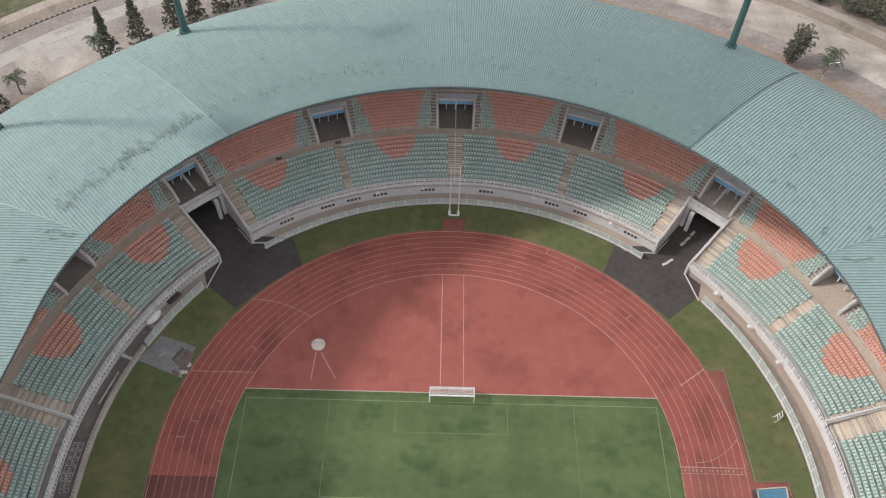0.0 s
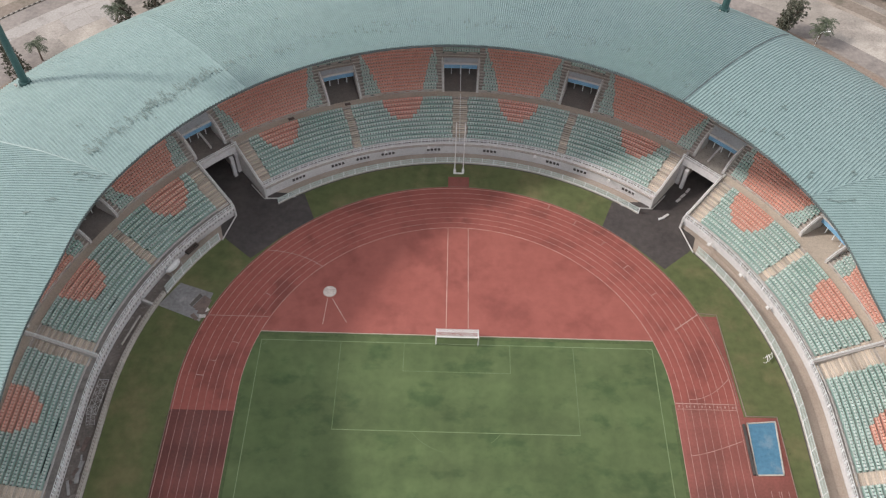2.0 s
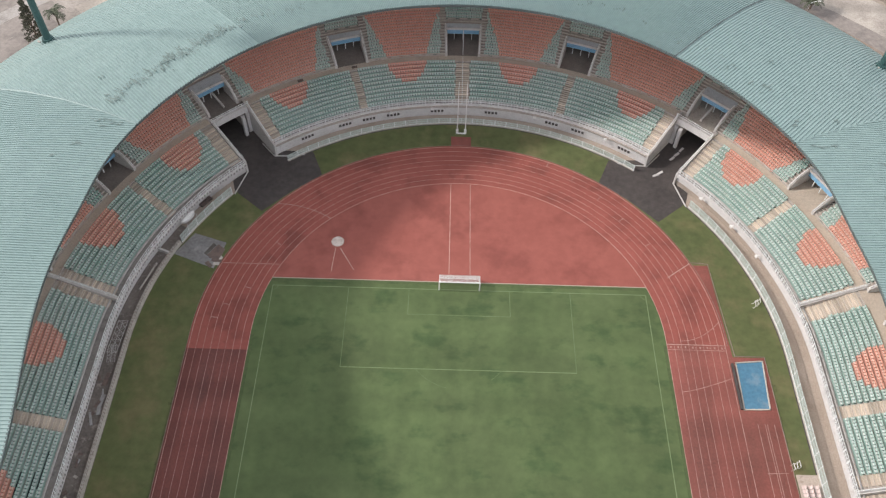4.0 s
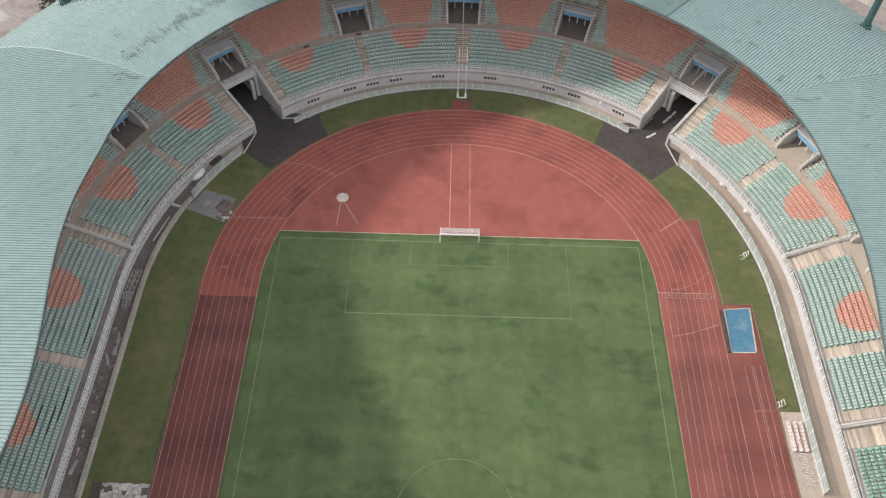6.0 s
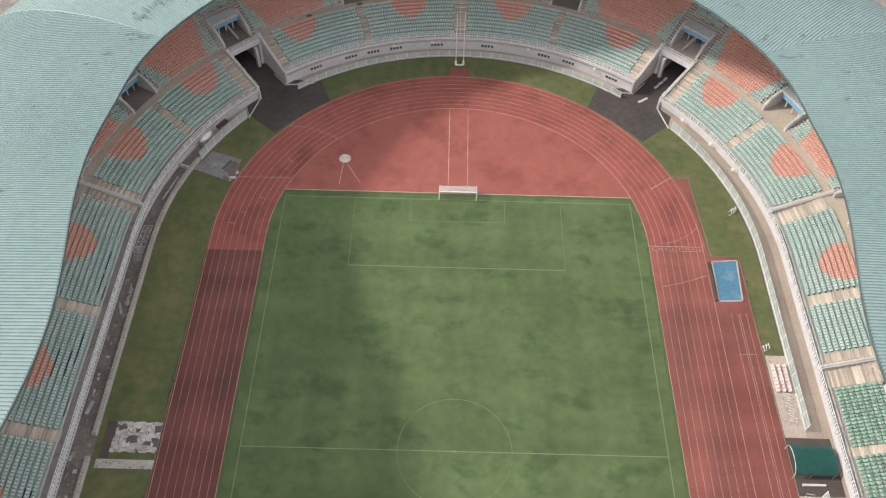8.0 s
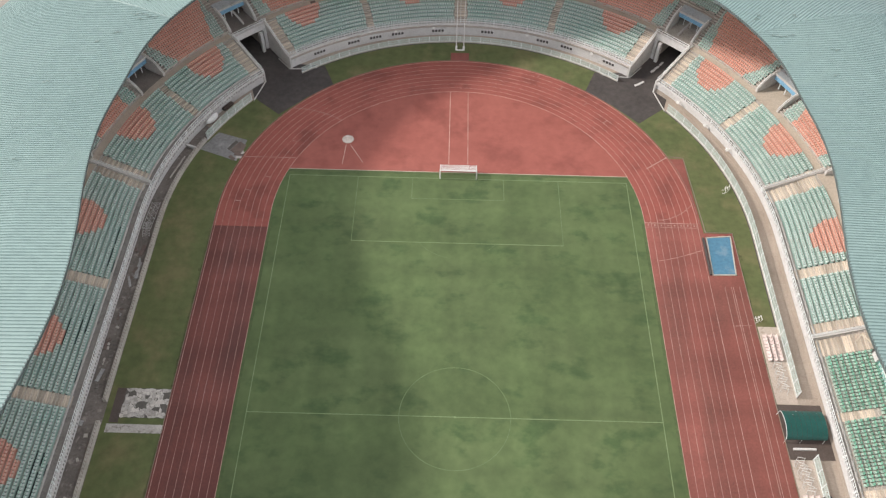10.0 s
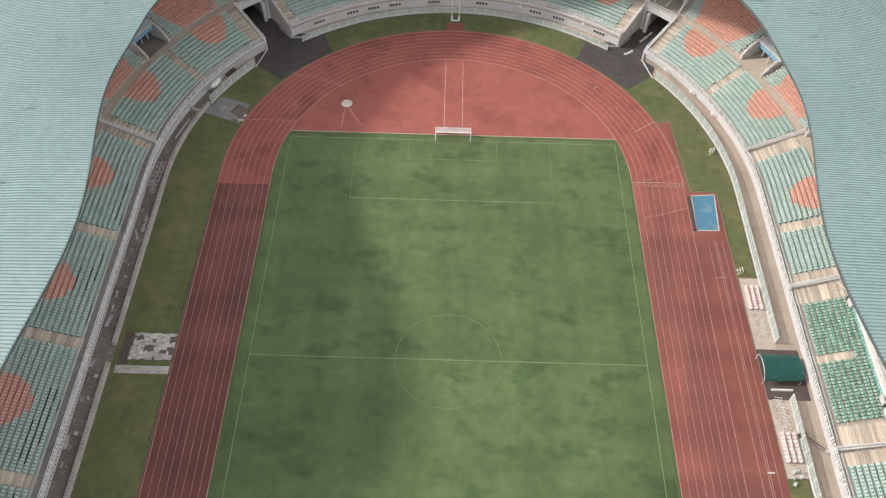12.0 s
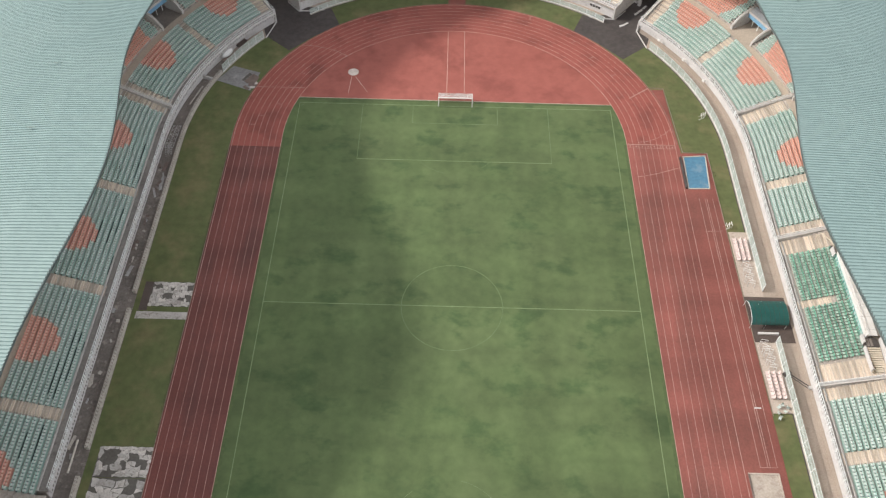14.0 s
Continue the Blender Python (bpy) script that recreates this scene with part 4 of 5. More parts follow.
    n = int((max(0, min(a1, 180) - max(a0, 0)) * radians(1) * 60 + max(0, -a0) + max(0, a1 - 180)) / 1.9)
    me = Geo().box((0, 0, 0.55), (0.14, 0.14, 1.1)).mesh("post", M["rail"])
    for i in range(n):
        a = a0 + (a1 - a0) * i / n
        p = (st_arc(a) if 0 <= a <= 180 else st_side(SC + a, 1) if a < 0 else st_side(SC - (a - 180), -1))(60.15 + dp)
        q = part("post", me, None, par)
        q.location = (*p, 3.15)
# dark louvres low on the recessed wall and lamps under the fascia
vent = thing("wall_vent", "row of dark louvre openings in the wall below the stand", "vent", "wall vents")
vf = part("frame", Geo().box((0, 0, 0), (0.1, 3.1, 0.95)), M["white"], vent)
for k in range(4):
    part("louvre", Geo().box((-0.06, -1.11 + 0.74 * k, 0), (0.08, 0.52, 0.62)), M["asphalt"], vf)
lampm = thing("wall_lamp", "small white floodlight bracketed to the parapet", "lamp", "wall lamps")
lamp_arm = part("arm", Geo().box((-0.3, 0, 0), (0.6, 0.12, 0.12)), M["whiteplastic"], lampm)
part("lamp", Geo().box((-0.7, 0, -0.05), (0.35, 0.6, 0.4)), M["whiteplastic"], lamp_arm)
for i, a in enumerate((56, 66, 71.5, 84, 95, 104, 109, 114, 122)):
    m = Matrix.Translation((*st_arc(a)(60.5), 1.25)) @ pose(0, 0, 0, 0, 0, a)
    if i == 0:
        vent.matrix_basis = m
    else:
        copy_thing(vent, m)
for i, a in enumerate((37.5, 29.5, 22, 75, 96, 104.5, 60)):
    m = Matrix.Translation((*st_arc(a)(60.15 if a < 50 else 60.55), 2.45)) @ pose(0, 0, 0, 0, 0, a)
    if i == 0:
        lampm.matrix_basis = m
    else:
        copy_thing(lampm, m)

# ---- fences at the edge of the grass ----
FC = 39.3


def fence_run(name, stations, mt, label, top, high=2.2):
    """Low solid wall (top > 0) or open barred fence (top 0), panel by panel."""
    th = thing(name, label, "fence", "field fences", "structure")
    l = lambda u, v, f: (u[0] + (v[0] - u[0]) * f, u[1] + (v[1] - u[1]) * f)
    for a, b in zip(stations, stations[1:]):
        p0, p1 = a(57.0), b(57.0)
        turn, d = math.atan2(p1[1] - p0[1], p1[0] - p0[0]), math.dist(p0, p1)
        mid = l(p0, p1, 0.5)
        if top:
            q0, q1 = a(57.0 + top), b(57.0 + top)
            e0, e1, i0, i1 = l(p0, p1, 0.01), l(p0, p1, 0.99), l(q0, q1, 0.01), l(q0, q1, 0.99)
            g = Geo().add([(*e0, -0.1), (*e1, -0.1), (*i1, -0.1), (*i0, -0.1), (*e0, 0.9), (*e1, 0.9), (*i1, 0.84), (*i0, 0.84)], [(3, 2, 1, 0), (4, 5, 6, 7), (0, 1, 5, 4), (1, 2, 6, 5), (2, 3, 7, 6), (3, 0, 4, 7)])
            pan = part("panel", g, M[mt], th)
            # Raised dark dashes paint in the shaded gaps of a lattice top.
            g = Geo()
            for k in range(4):
                for v in (0.27, 0.68):
                    c0, c1 = l(p0, q0, v), l(p1, q1, v)
                    c = l(c0, c1, (k + 0.5 + 0.2 * (v < 0.5)) / 4)
                    g.box((*c, 0.872), (d / 4 - 0.28, 0.1, 0.04), turn)
            part("slot", g, M["landing"], pan, "dark dash painted in for a gap in the wall's lattice")
            continue
        part("plinth", Geo().box((*mid, 0.1), (d, 0.35, 0.3), turn), M["wallc"], th)
        pan = part("panel", Geo().box((*mid, 0.3), (d, 0.1, 0.09), turn), M["rail"], th)
        g = Geo()
        for k in range(15):
            p = l(p0, p1, (k + 0.5) / 15)
            g.box((*p, high / 2 + 0.1), (0.085, 0.04, high - 0.35), turn)
        part("bars", g, M[mt], pan)
        for h in (high / 2 + 0.1, high - 0.08):
            part("rail", Geo().box((*mid, h), (d, 0.1, 0.09), turn), M["fence"], pan)
        part("post", Geo().box((p0[0], p0[1], high / 2), (0.14, 0.14, high), turn), M["rail"], th)
    return th


fa = lambda a: st_arc(a, FC)
east = [st_side(-5.8 - 2.4 * i, 1) for i in range(16)]
fence_run("fence", east, "fence", "pale green barred fence beside the walkway", 0)
fence_run("fence", [st_side(5.2 + 2.4 * i, 1) for i in range(14)] + [fa(37.5 * i / 15) for i in range(16)], "fence", "pale green barred fence beside the walkway", 0)
fence_run("fence", [st_arc(51.5 + (128.5 - 51.5) * i / 32, 38.9) for i in range(33)], "fence", "pale green barred fence beside the walkway", 0, 1.6)
fence_run("fence", [fa(142.5 + (157 - 142.5) * i / 6) for i in range(7)], "fence", "pale green barred fence beside the walkway", 0)
fence_run("field_wall", [fa(157.2 + 22.8 * i / 9) for i in range(10)] + [st_side(37.0 - 2.4 * i, -1) for i in range(16)], "wallc", "weathered low concrete wall beside the grass", 0.6)
fence_run("field_wall", [st_side(-2.6 - 2.4 * i, -1) for i in range(12)], "wallc", "weathered low concrete wall beside the grass", 0.6)
fence_run("field_wall", [st_side(-33.6 - 2.4 * i, -1) for i in range(4)], "wallc", "weathered low concrete wall beside the grass", 0.6)

g = Geo().sheet([(56.6, 0.012), (56.88, 0.012)], [st_side(y, 1) for y in (-42, -6)])
g.sheet([(56.6, 0.012), (56.88, 0.012)], [st_side(y, 1) for y in (5, 38)] + [fa(38 * i / 20) for i in range(21)])
g.sheet([(56.6, 0.012), (56.88, 0.012)], [st_arc(51 + 78 * i / 40, 38.9) for i in range(41)])
setting("drain", g, M["dark"], "dark open drain at the foot of the fence", "drain")

# ---- dividing walls ----
for x0, y0, x1, y1, z0, z1 in ((*st_arc(10.3)(60.4), *st_arc(10.1)(72.0), 3.4, 7.4), (*st_arc(172.0)(60.4), *st_arc(171.8)(72.0), 3.4, 7.4), (60.4, 15.0, 71.5, 15.6, 3.4, 7.2), (60.4, -15.8, 71.5, -15.8, 3.4, 7.2)):
    dv = thing("dividing_wall", "concrete dividing wall climbing the lower tier", "wall", "dividing walls", "structure")
    d = Vector((x1 - x0, y1 - y0)).normalized()
    nx, ny = -d.y * 0.32, d.x * 0.32
    g = Geo().add([(x0 + nx, y0 + ny, 2), (x1 + nx, y1 + ny, 5), (x1 - nx, y1 - ny, 5), (x0 - nx, y0 - ny, 2), (x0 + nx, y0 + ny, z0), (x1 + nx, y1 + ny, z1), (x1 - nx, y1 - ny, z1), (x0 - nx, y0 - ny, z0)], [(3, 2, 1, 0), (4, 5, 6, 7), (0, 1, 5, 4), (1, 2, 6, 5), (2, 3, 7, 6), (3, 0, 4, 7)])
    wall = part("wall", g, M["pale"], dv)
    g = Geo()
    for h in (0.35, 0.75):
        g.tube((x0, y0, z0 + h), (x1, y1, z1 + h), 0.05)
    for i in range(7):
        f = i / 6
        g.tube((x0 + (x1 - x0) * f, y0 + (y1 - y0) * f, z0 + (z1 - z0) * f), (x0 + (x1 - x0) * f, y0 + (y1 - y0) * f, z0 + (z1 - z0) * f + 0.78), 0.04)
    part("handrail", g, M["rail"], wall)

# ---- aisle stairs ----
def stairs(place, width, first=0, last=ROWS):
    th = thing("aisle_stair", "worn tan concrete stair between seat blocks", "stair", "aisle stairs", "structure")
    me = Geo().box((0, 0, 0), (0.42, width, 0.20)).mesh("step", M["aisle"])
    for r in range(first, last):
        for h in (0, 1):
            q = part("step", me, None, th)
            q.matrix_basis = place(R_ROW - 0.1 + r * PITCH + 0.21 + 0.43 * h - 0.43 + 0.02, Z_ROW + r * RISE - 0.085 + 0.005 * h - (0 if h else RISE / 2 - 0.02))


for a, w in ARC_AISLE:
    stairs(lambda R, z, a=a: Matrix.Translation((*st_arc(a)(R), z)) @ pose(0, 0, 0, 0, 0, a), 2 * w - 0.1)
for y in E_AISLE:
    stairs(lambda R, z, y=y: Matrix.Translation((R, y, z)), 2.0)
for y in W_AISLE:
    stairs(lambda R, z, y=y: Matrix.Translation((-R, y, z)) @ pose(0, 0, 0, 0, 0, 180), 2.0)
for y, w, n in ((13.1, 3.2, ROWS), (17.0, 1.8, ROWS), (-13.7, 3.6, ROWS), (-17.4, 2.2, ROWS), (0.3, 1.5, 6)):
    stairs(lambda R, z, y=y: Matrix.Translation((R, y, z)), w, 0, n)
rl = thing("aisle_handrail", "thin pale handrail down the middle of the stair", "handrail")
g = Geo().tube((0, SC + 61.0, 4.0), (0, SC + 70.5, 7.5), 0.06)
for i in range(6):
    g.tube((0, YC + 62 + 1.8 * i, 2.9 + 0.66 * i), (0, YC + 62 + 1.8 * i, 4.15 + 0.66 * i), 0.05)
part("bar", g, M["rail"], rl)
part("post", Geo().tube((0, YC + 73.0, 6.6), (0, YC + 78.0, 10.0), 0.07), M["rail"], rl)

# ---- honour seats on the east side ----
chair = thing("honour_chair", "dark green moulded armchair bolted to the tier", "chair", "honour chairs")
part("seat", Geo().box((-0.04, 0, 0.42), (0.34, 0.42, 0.1)).box((-0.03, 0, 0.2), (0.16, 0.26, 0.4)), M["seat_v2"], chair)
g = Geo().add([(0.16, -0.21, 0.4), (0.28, -0.21, 0.84), (0.28, 0.21, 0.84), (0.16, 0.21, 0.4), (0.24, -0.21, 0.36), (0.36, -0.22, 0.84), (0.36, 0.22, 0.84), (0.24, 0.21, 0.36)], [(0, 3, 2, 1), (4, 5, 6, 7), (0, 1, 5, 4), (1, 2, 6, 5), (2, 3, 7, 6), (3, 0, 4, 7)])
part("backrest", g, M["seat_v"], chair)
first = True
for r in range(8):
    for y in [1.25 + 0.61 * i for i in range(17)] + [-0.75 - 0.61 * i for i in range(18)] + ([0.0, 0.6] if r > 5 else []):
        m = Matrix.Translation((R_ROW + 0.4 + r * PITCH, y, Z_ROW + r * RISE))
        if first:
            chair.matrix_basis, first = m, False
        else:
            copy_thing(chair, m)
box = thing("lounge", "white walled lounge behind the honour seats", "lounge", kind="structure")
part("front_wall", Geo().box((68.95, 0.1, 7.0), (0.25, 17.6, 1.5)), M["whiteplastic"], box)
terrace = part("terrace", Geo().box((69.75, 0.1, 7.72), (1.9, 17.6, 0.16)), M["whiteplastic"], box, "white terrace slab")
# Dark grey slab paints in the roof's shadow on the rear terrace.
part("back_terrace", Geo().box((71.6, 0.1, 7.6), (1.8, 17.6, 0.16)), M["landing"], box)
part("terrace_rail", Geo().tube((69.1, 8.8, 8.2), (69.1, -8.6, 8.2), 0.05).tube((69.1, 8.8, 7.8), (69.1, 8.8, 8.2), 0.05).tube((69.1, -8.6, 7.8), (69.1, -8.6, 8.2), 0.05), M["sidew"], terrace)
for i in range(7):
    part("terrace_joint", Geo().box((69.75, 7.5 - 2.5 * i, 7.81), (1.8, 0.06, 0.02)), M["sidew"], terrace)
for y in (9.9, -9.6):
    # Solid block; its dark colour is the shade inside the stairwell.
    well = part("stairwell", Geo().box((69.6, y, 6.75), (2.4, 1.7, 0.6)), M["dark"], box, "dark block for the shaded stairwell opening")
    part("step", Geo().box((69.0, y, 7.07), (0.5, 1.5, 0.06)), M["landing"], well)
    part("step", Geo().box((69.6, y, 7.07), (0.4, 1.5, 0.05)), M["landing"], well)
    part("wall", Geo().box((68.35, y + (0.6 if y < 0 else -0.6), 7.1), (0.25, 1.6, 1.0)), M["white"], box)
    part("wall", Geo().box((71.2, y + (1.6 if y > 0 else -2.6), 7.3), (0.3, 2.6 if y > 0 else 6.5, 1.4)), M["white"], box)
part("stair_wall", Geo().box((68.35, -12.6, 6.9), (0.22, 4.4, 0.8)), M["white"], box)
for i in range(11):
    part("step", Geo().box((69.7, -10.7 - 0.4 * i, 6.9 - 0.05 * i), (2.3, 0.3, 0.3)), M["cream"], box, "cream painted step")
hr = thing("yellow_handrail", "pale yellow metal handrail at the stair head", "handrail")
part("bar", Geo().tube((67.0, 13.2, 7.6), (68.2, 11.3, 7.8), 0.1).tube((68.2, 11.3, 7.8), (68.5, 10.2, 7.8), 0.1), M["cream"], hr)
part("post", Geo().tube((67.0, 13.2, 5.0), (67.0, 13.2, 7.6), 0.06), M["cream"], hr)
part("post", Geo().tube((68.5, 10.2, 5.6), (68.5, 10.2, 7.8), 0.06), M["cream"], hr)
for i in range(3):
    rr = thing("guard_rail", "pale blue-green guard rail behind the honour seats", "rail", "honour seat rails")
    y0 = 9.2 - 6.2 * i
    part("bar", Geo().tube((68.75, y0, 7.0), (68.75, y0 - 6.0, 7.0), 0.05).tube((68.75, y0, 6.6), (68.75, y0 - 6.0, 6.6), 0.05), M["tealrail"], rr)
    for k in range(9):
        part("post", Geo().tube((68.75, y0 - 0.75 * k, 5.8), (68.75, y0 - 0.75 * k, 7.02), 0.06, n=5), M["tealrail"], rr)

# ---- players' tunnel cover ----
tc = thing("tunnel_cover", "dark green arched tarpaulin cover over the players' entrance", "canopy")
for k in range(8):
    g = Geo()
    x0, x1 = 52.9 + 0.82 * k, 52.9 + 0.82 * (k + 1) - 0.03
    pr = [(-0.5 + 2.5 * math.cos(t), 1.3 + 1.35 * math.sin(t)) for t in [math.pi * i / 12 for i in range(13)]]
    vs = [(x, y, z + (0.05 if x == x0 else 0)) for x in (x0, x1) for y, z in pr]
    g.add(vs, [(i, i + 1, 14 + i, 13 + i) for i in range(12)])
    part("tarpaulin", g, M["tarp"], tc)
for x in (52.9, 55.5, 59.2):
    pts = [(x, 1.95, 0.0)] + [(x, -0.5 + 2.45 * math.cos(math.pi * t / 12), 1.3 + 1.3 * math.sin(math.pi * t / 12)) for t in range(13)] + [(x, -2.95, 0.0)]
    part("hoop", Geo().pipe(pts, 0.05), M["rail"], tc)
part("side_board", Geo().box((56.0, -4.1, 0.22), (3.6, 0.32, 0.44)), M["white"], tc)
# The shadow round the cover is part of this paving's dark brown.
setting("tunnel_paving", Geo().box((57.0, -1.0, 0.0), (7.4, 9.6, 0.11)), M["darkbrown"], "dark brown paving under the players' tunnel cover, shadow painted in", "pavement")

# ---- technical areas ----
for y0, y1 in ((3.85, 19.0), (-19.5, -5.85)):
    setting("technical_area", Geo().box((55.2, (y0 + y1) / 2, 0.0), (3.6, y1 - y0, 0.1)), M["paver"], "bare pale concrete strip beside the track", "pavement")
sb = thing("substitute_seat", "faded pinkish white moulded seat in a row on the concrete strip", "chair", "substitute seats")
part("seat", Geo().box((0, 0, 0.4), (0.55, 0.55, 0.1)), M["pinkseat"], sb)
part("backrest", Geo().box((0.26, 0, 0.65), (0.08, 0.52, 0.5)), M["pinkseat"], sb)
part("base", Geo().box((0, 0, 0.2), (0.25, 0.3, 0.38)), M["sidew"], sb)
first = True
for y0 in (12.2, -16.7):
    for c in range(3):
        for i in range(8):
            m = Matrix.Translation((53.95 + 0.95 * c, y0 + 0.66 * i, 0.05))
            if first:
                sb.matrix_basis, first = m, False
            else:
                copy_thing(sb, m)
hp = thing("stacked_hurdle", "pale metal hurdle stacked in a leaning row", "hurdle", "stacked hurdles")
for y in (-0.6, 0.6):
    part("upright", Geo().tube((0, y, 0), (0, y, 0.84), 0.035, n=4).tube((0, y, 0), (-0.5, y, 0), 0.035, n=4), M["sidew"], hp)
part("bar", Geo().box((0, 0, 0.97), (0.05, 1.25, 0.09)), M["whiteplastic"], hp)
first = True
for y0, x0, n in ((6.0, 55.0, 12), (-11.6, 55.0, 9), (-8.0, 54.6, 5)):
    for i in range(n):
        m = pose(x0 + 0.25 * math.sin(i * 1.7), y0 + 0.45 * i, 0.05, 0, 22, 78 + 14 * math.sin(i * 2.3))
        if first:
            hp.matrix_basis, first = m, False
        else:
            copy_thing(hp, m)
gc = thing("plastic_chair", "pale green plastic chair standing on the grass edge", "chair", "plastic chairs")
part("seat", Geo().box((0, 0, 0.45), (0.45, 0.45, 0.05)), M["fence"], gc)
part("backrest", Geo().box((0.22, 0, 0.7), (0.05, 0.45, 0.5)), M["fence"], gc)
for x in (-0.18, 0.18):
    for y in (-0.18, 0.18):
        part("leg", Geo().tube((x, y, 0), (x, y, 0.45), 0.025, n=4), M["fence"], gc)
gc.matrix_basis = pose(54.4, -18.6, 0.05, 0, 0, 30)
for x, y, a in ((55.2, -18.2, 100), (54.3, -19.6, 200), (55.4, -19.3, -40), (54.2, -20.6, 60), (56.0, -18.6, 160)):
    copy_thing(gc, pose(x, y, 0.05, 0, 0, a))
hz = thing("hurdle", "white metal hurdle standing on the grass", "hurdle", "hurdles on the grass")
for y in (-0.55, 0.55):
    part("upright", Geo().tube((0, y, 0), (0, y, 1.0), 0.045, n=5).tube((0, y, 0.03), (0.5, y, 0.03), 0.04, n=4), M["whiteplastic"], hz)
part("bar", Geo().box((0, 0, 1.0), (0.1, 1.3, 0.16)), M["whiteplastic"], hz)
first = True
for x, y in ((53.5, 50.9), (54.0, 51.2), (54.5, 51.6), (53.2, 20.1), (53.7, 20.3), (54.2, 20.5)):
    m = pose(x, y, 0, 0, 0, 178 + 6 * math.sin(7 * x)) @ Matrix.Scale(0.9, 4)
    if first:
        hz.matrix_basis, first = m, False
    else:
        copy_thing(hz, m)

# ---- jump pits ----
wp = thing("water_jump", "pale blue water jump pit with concrete border", "pit")
part("basin", Geo().prism([(47.5, 30.0), (51.8, 30.15), (52.45, 39.3), (47.75, 38.85)], -0.05, 0.075), M["pit"], wp)
g = Geo()
co = [(47.5, 30.0), (51.8, 30.15), (52.45, 39.3), (47.75, 38.85)]
for p, q in zip(co, co[1:] + co[:1]):
    g = Geo().box(((p[0] + q[0]) / 2, (p[1] + q[1]) / 2, 0.1), (math.dist(p, q) + 0.2, 0.22, 0.2), math.atan2(q[1] - p[1], q[0] - p[0]))
    part("border", g, M["wallc"], wp)
part("barrier", Geo().box((47.05, 34.3, 0.25), (0.35, 8.6, 0.5)), M["dark"], wp, "dark padded barrier")
sp = thing("sand_pit", "long jump sand pit with pale rim", "pit")
part("sand", Geo().box((49.55, -35.0, 0.02), (4.4, 9.6, 0.12)), M["sand"], sp)
for c, d in (((49.55, -30.1, 0.1), (4.9, 0.25, 0.22)), ((47.2, -35, 0.1), (0.25, 9.8, 0.22)), ((51.9, -35, 0.1), (0.25, 9.8, 0.22))):
    part("rim", Geo().box(c, d), M["board"] if c[0] < 48 else M["paver"], sp)

# ---- markings ----
def flat(name, geo, mt, label):
    return tagged(part(name, geo, M[mt]), label, "marking", kind="structure")


def strip(g, x0, y0, x1, y1, w, z):
    d = math.dist((x0, y0), (x1, y1))
    nx, ny = -(y1 - y0) / d * w / 2, (x1 - x0) / d * w / 2
    return g.add([(x0 + nx, y0 + ny, z), (x0 - nx, y0 - ny, z), (x1 - nx, y1 - ny, z), (x1 + nx, y1 + ny, z)], [(0, 1, 2, 3)])


def ringline(g, cx, cy, r, a0, a1, w, z, n=48):
    for i in range(n):
        a, b = radians(a0 + (a1 - a0) * i / n), radians(a0 + (a1 - a0) * (i + 1) / n)
        strip(g, cx + r * math.cos(a), cy + r * math.sin(a), cx + r * math.cos(b), cy + r * math.sin(b), w, z)
    return g


for i in range(9):
    R = 36.4 + 1.275 * i
    w = 0.1 if i in (0, 8) else 0.06
    pr = [(R - w / 2, 0.056), (R + w / 2, 0.056)]
    flat("lane_line", Geo().sheet(pr, bend_n), "line", "pale painted lane line on the bend")
    flat("lane_line", Geo().sheet(pr, bend_s), "line", "pale painted lane line on the bend")
    for s in (1, -1):
        flat("lane_line", Geo().sheet(pr, [st_side(y, s) for y in (-42.2, 42.2)]), "faint", "faint painted lane line on the straight")
PZ = 0.036
g, h = Geo(), Geo()
for s in (-1, 1):
    strip(g, s * 34, -52.5, s * 34, 52.5, 0.14, PZ)
    strip(g, -34, s * 52.5, 34, s * 52.5, 0.14, PZ)
    for w, d in ((20.16, 16.5), (9.16, 5.5)):
        for e in (-1, 1):
            strip(h, e * w, s * 52.5, e * w, s * (52.5 - d), 0.13, PZ)
        strip(g if d > 6 else h, -w, s * (52.5 - d), w, s * (52.5 - d), 0.13, PZ)
    # the arc is worn away but for its ends
    for b0, b1 in ((-53, -12), (38, 53)):
        ringline(h, 0, s * 41.5, 9.15, (270 if s > 0 else 90) + b0, (270 if s > 0 else 90) + b1, 0.07, PZ)
    for e in (-1, 1):
        ringline(h, e * 34, s * 52.5, 1.0, {(1, 1): 180, (-1, 1): 270, (1, -1): 90, (-1, -1): 0}[(e, s)], {(1, 1): 270, (-1, 1): 360, (1, -1): 180, (-1, -1): 90}[(e, s)], 0.12, PZ, 8)
strip(g, -34, 0, 34, 0, 0.14, PZ)
ringline(h, 0, 0, 9.15, 0, 360, 0.12, PZ)
g.box((0, 0, PZ), (0.35, 0.35, 0.004))
flat("pitch_line", g, "chalk", "faded white line on the pitch turf")
flat("pitch_line", h, "chalk2", "nearly worn away line on the pitch turf")
flat("goal_kerb", strip(Geo(), -34.3, 54.2, 34.3, 54.2, 0.17, 0.06), "walk", "pale kerb strip between turf and red surface")
flat("runway_line", strip(Geo(), -1.95, 54.5, -1.95, 78.4, 0.13, 0.05), "line", "pale runway line on the red surface")
flat("runway_line", strip(Geo(), 1.95, 54.5, 1.95, 78.4, 0.13, 0.05), "faint", "faded runway line on the red surface")
setting("runway_pad", Geo().prism([(-2.1, 88.7), (2.1, 88.7), (2.1, 91.9), (-2.1, 91.9)], -0.05, 0.044), M["straight"], "dull red rubber pad beside the track", "track")
g = Geo()
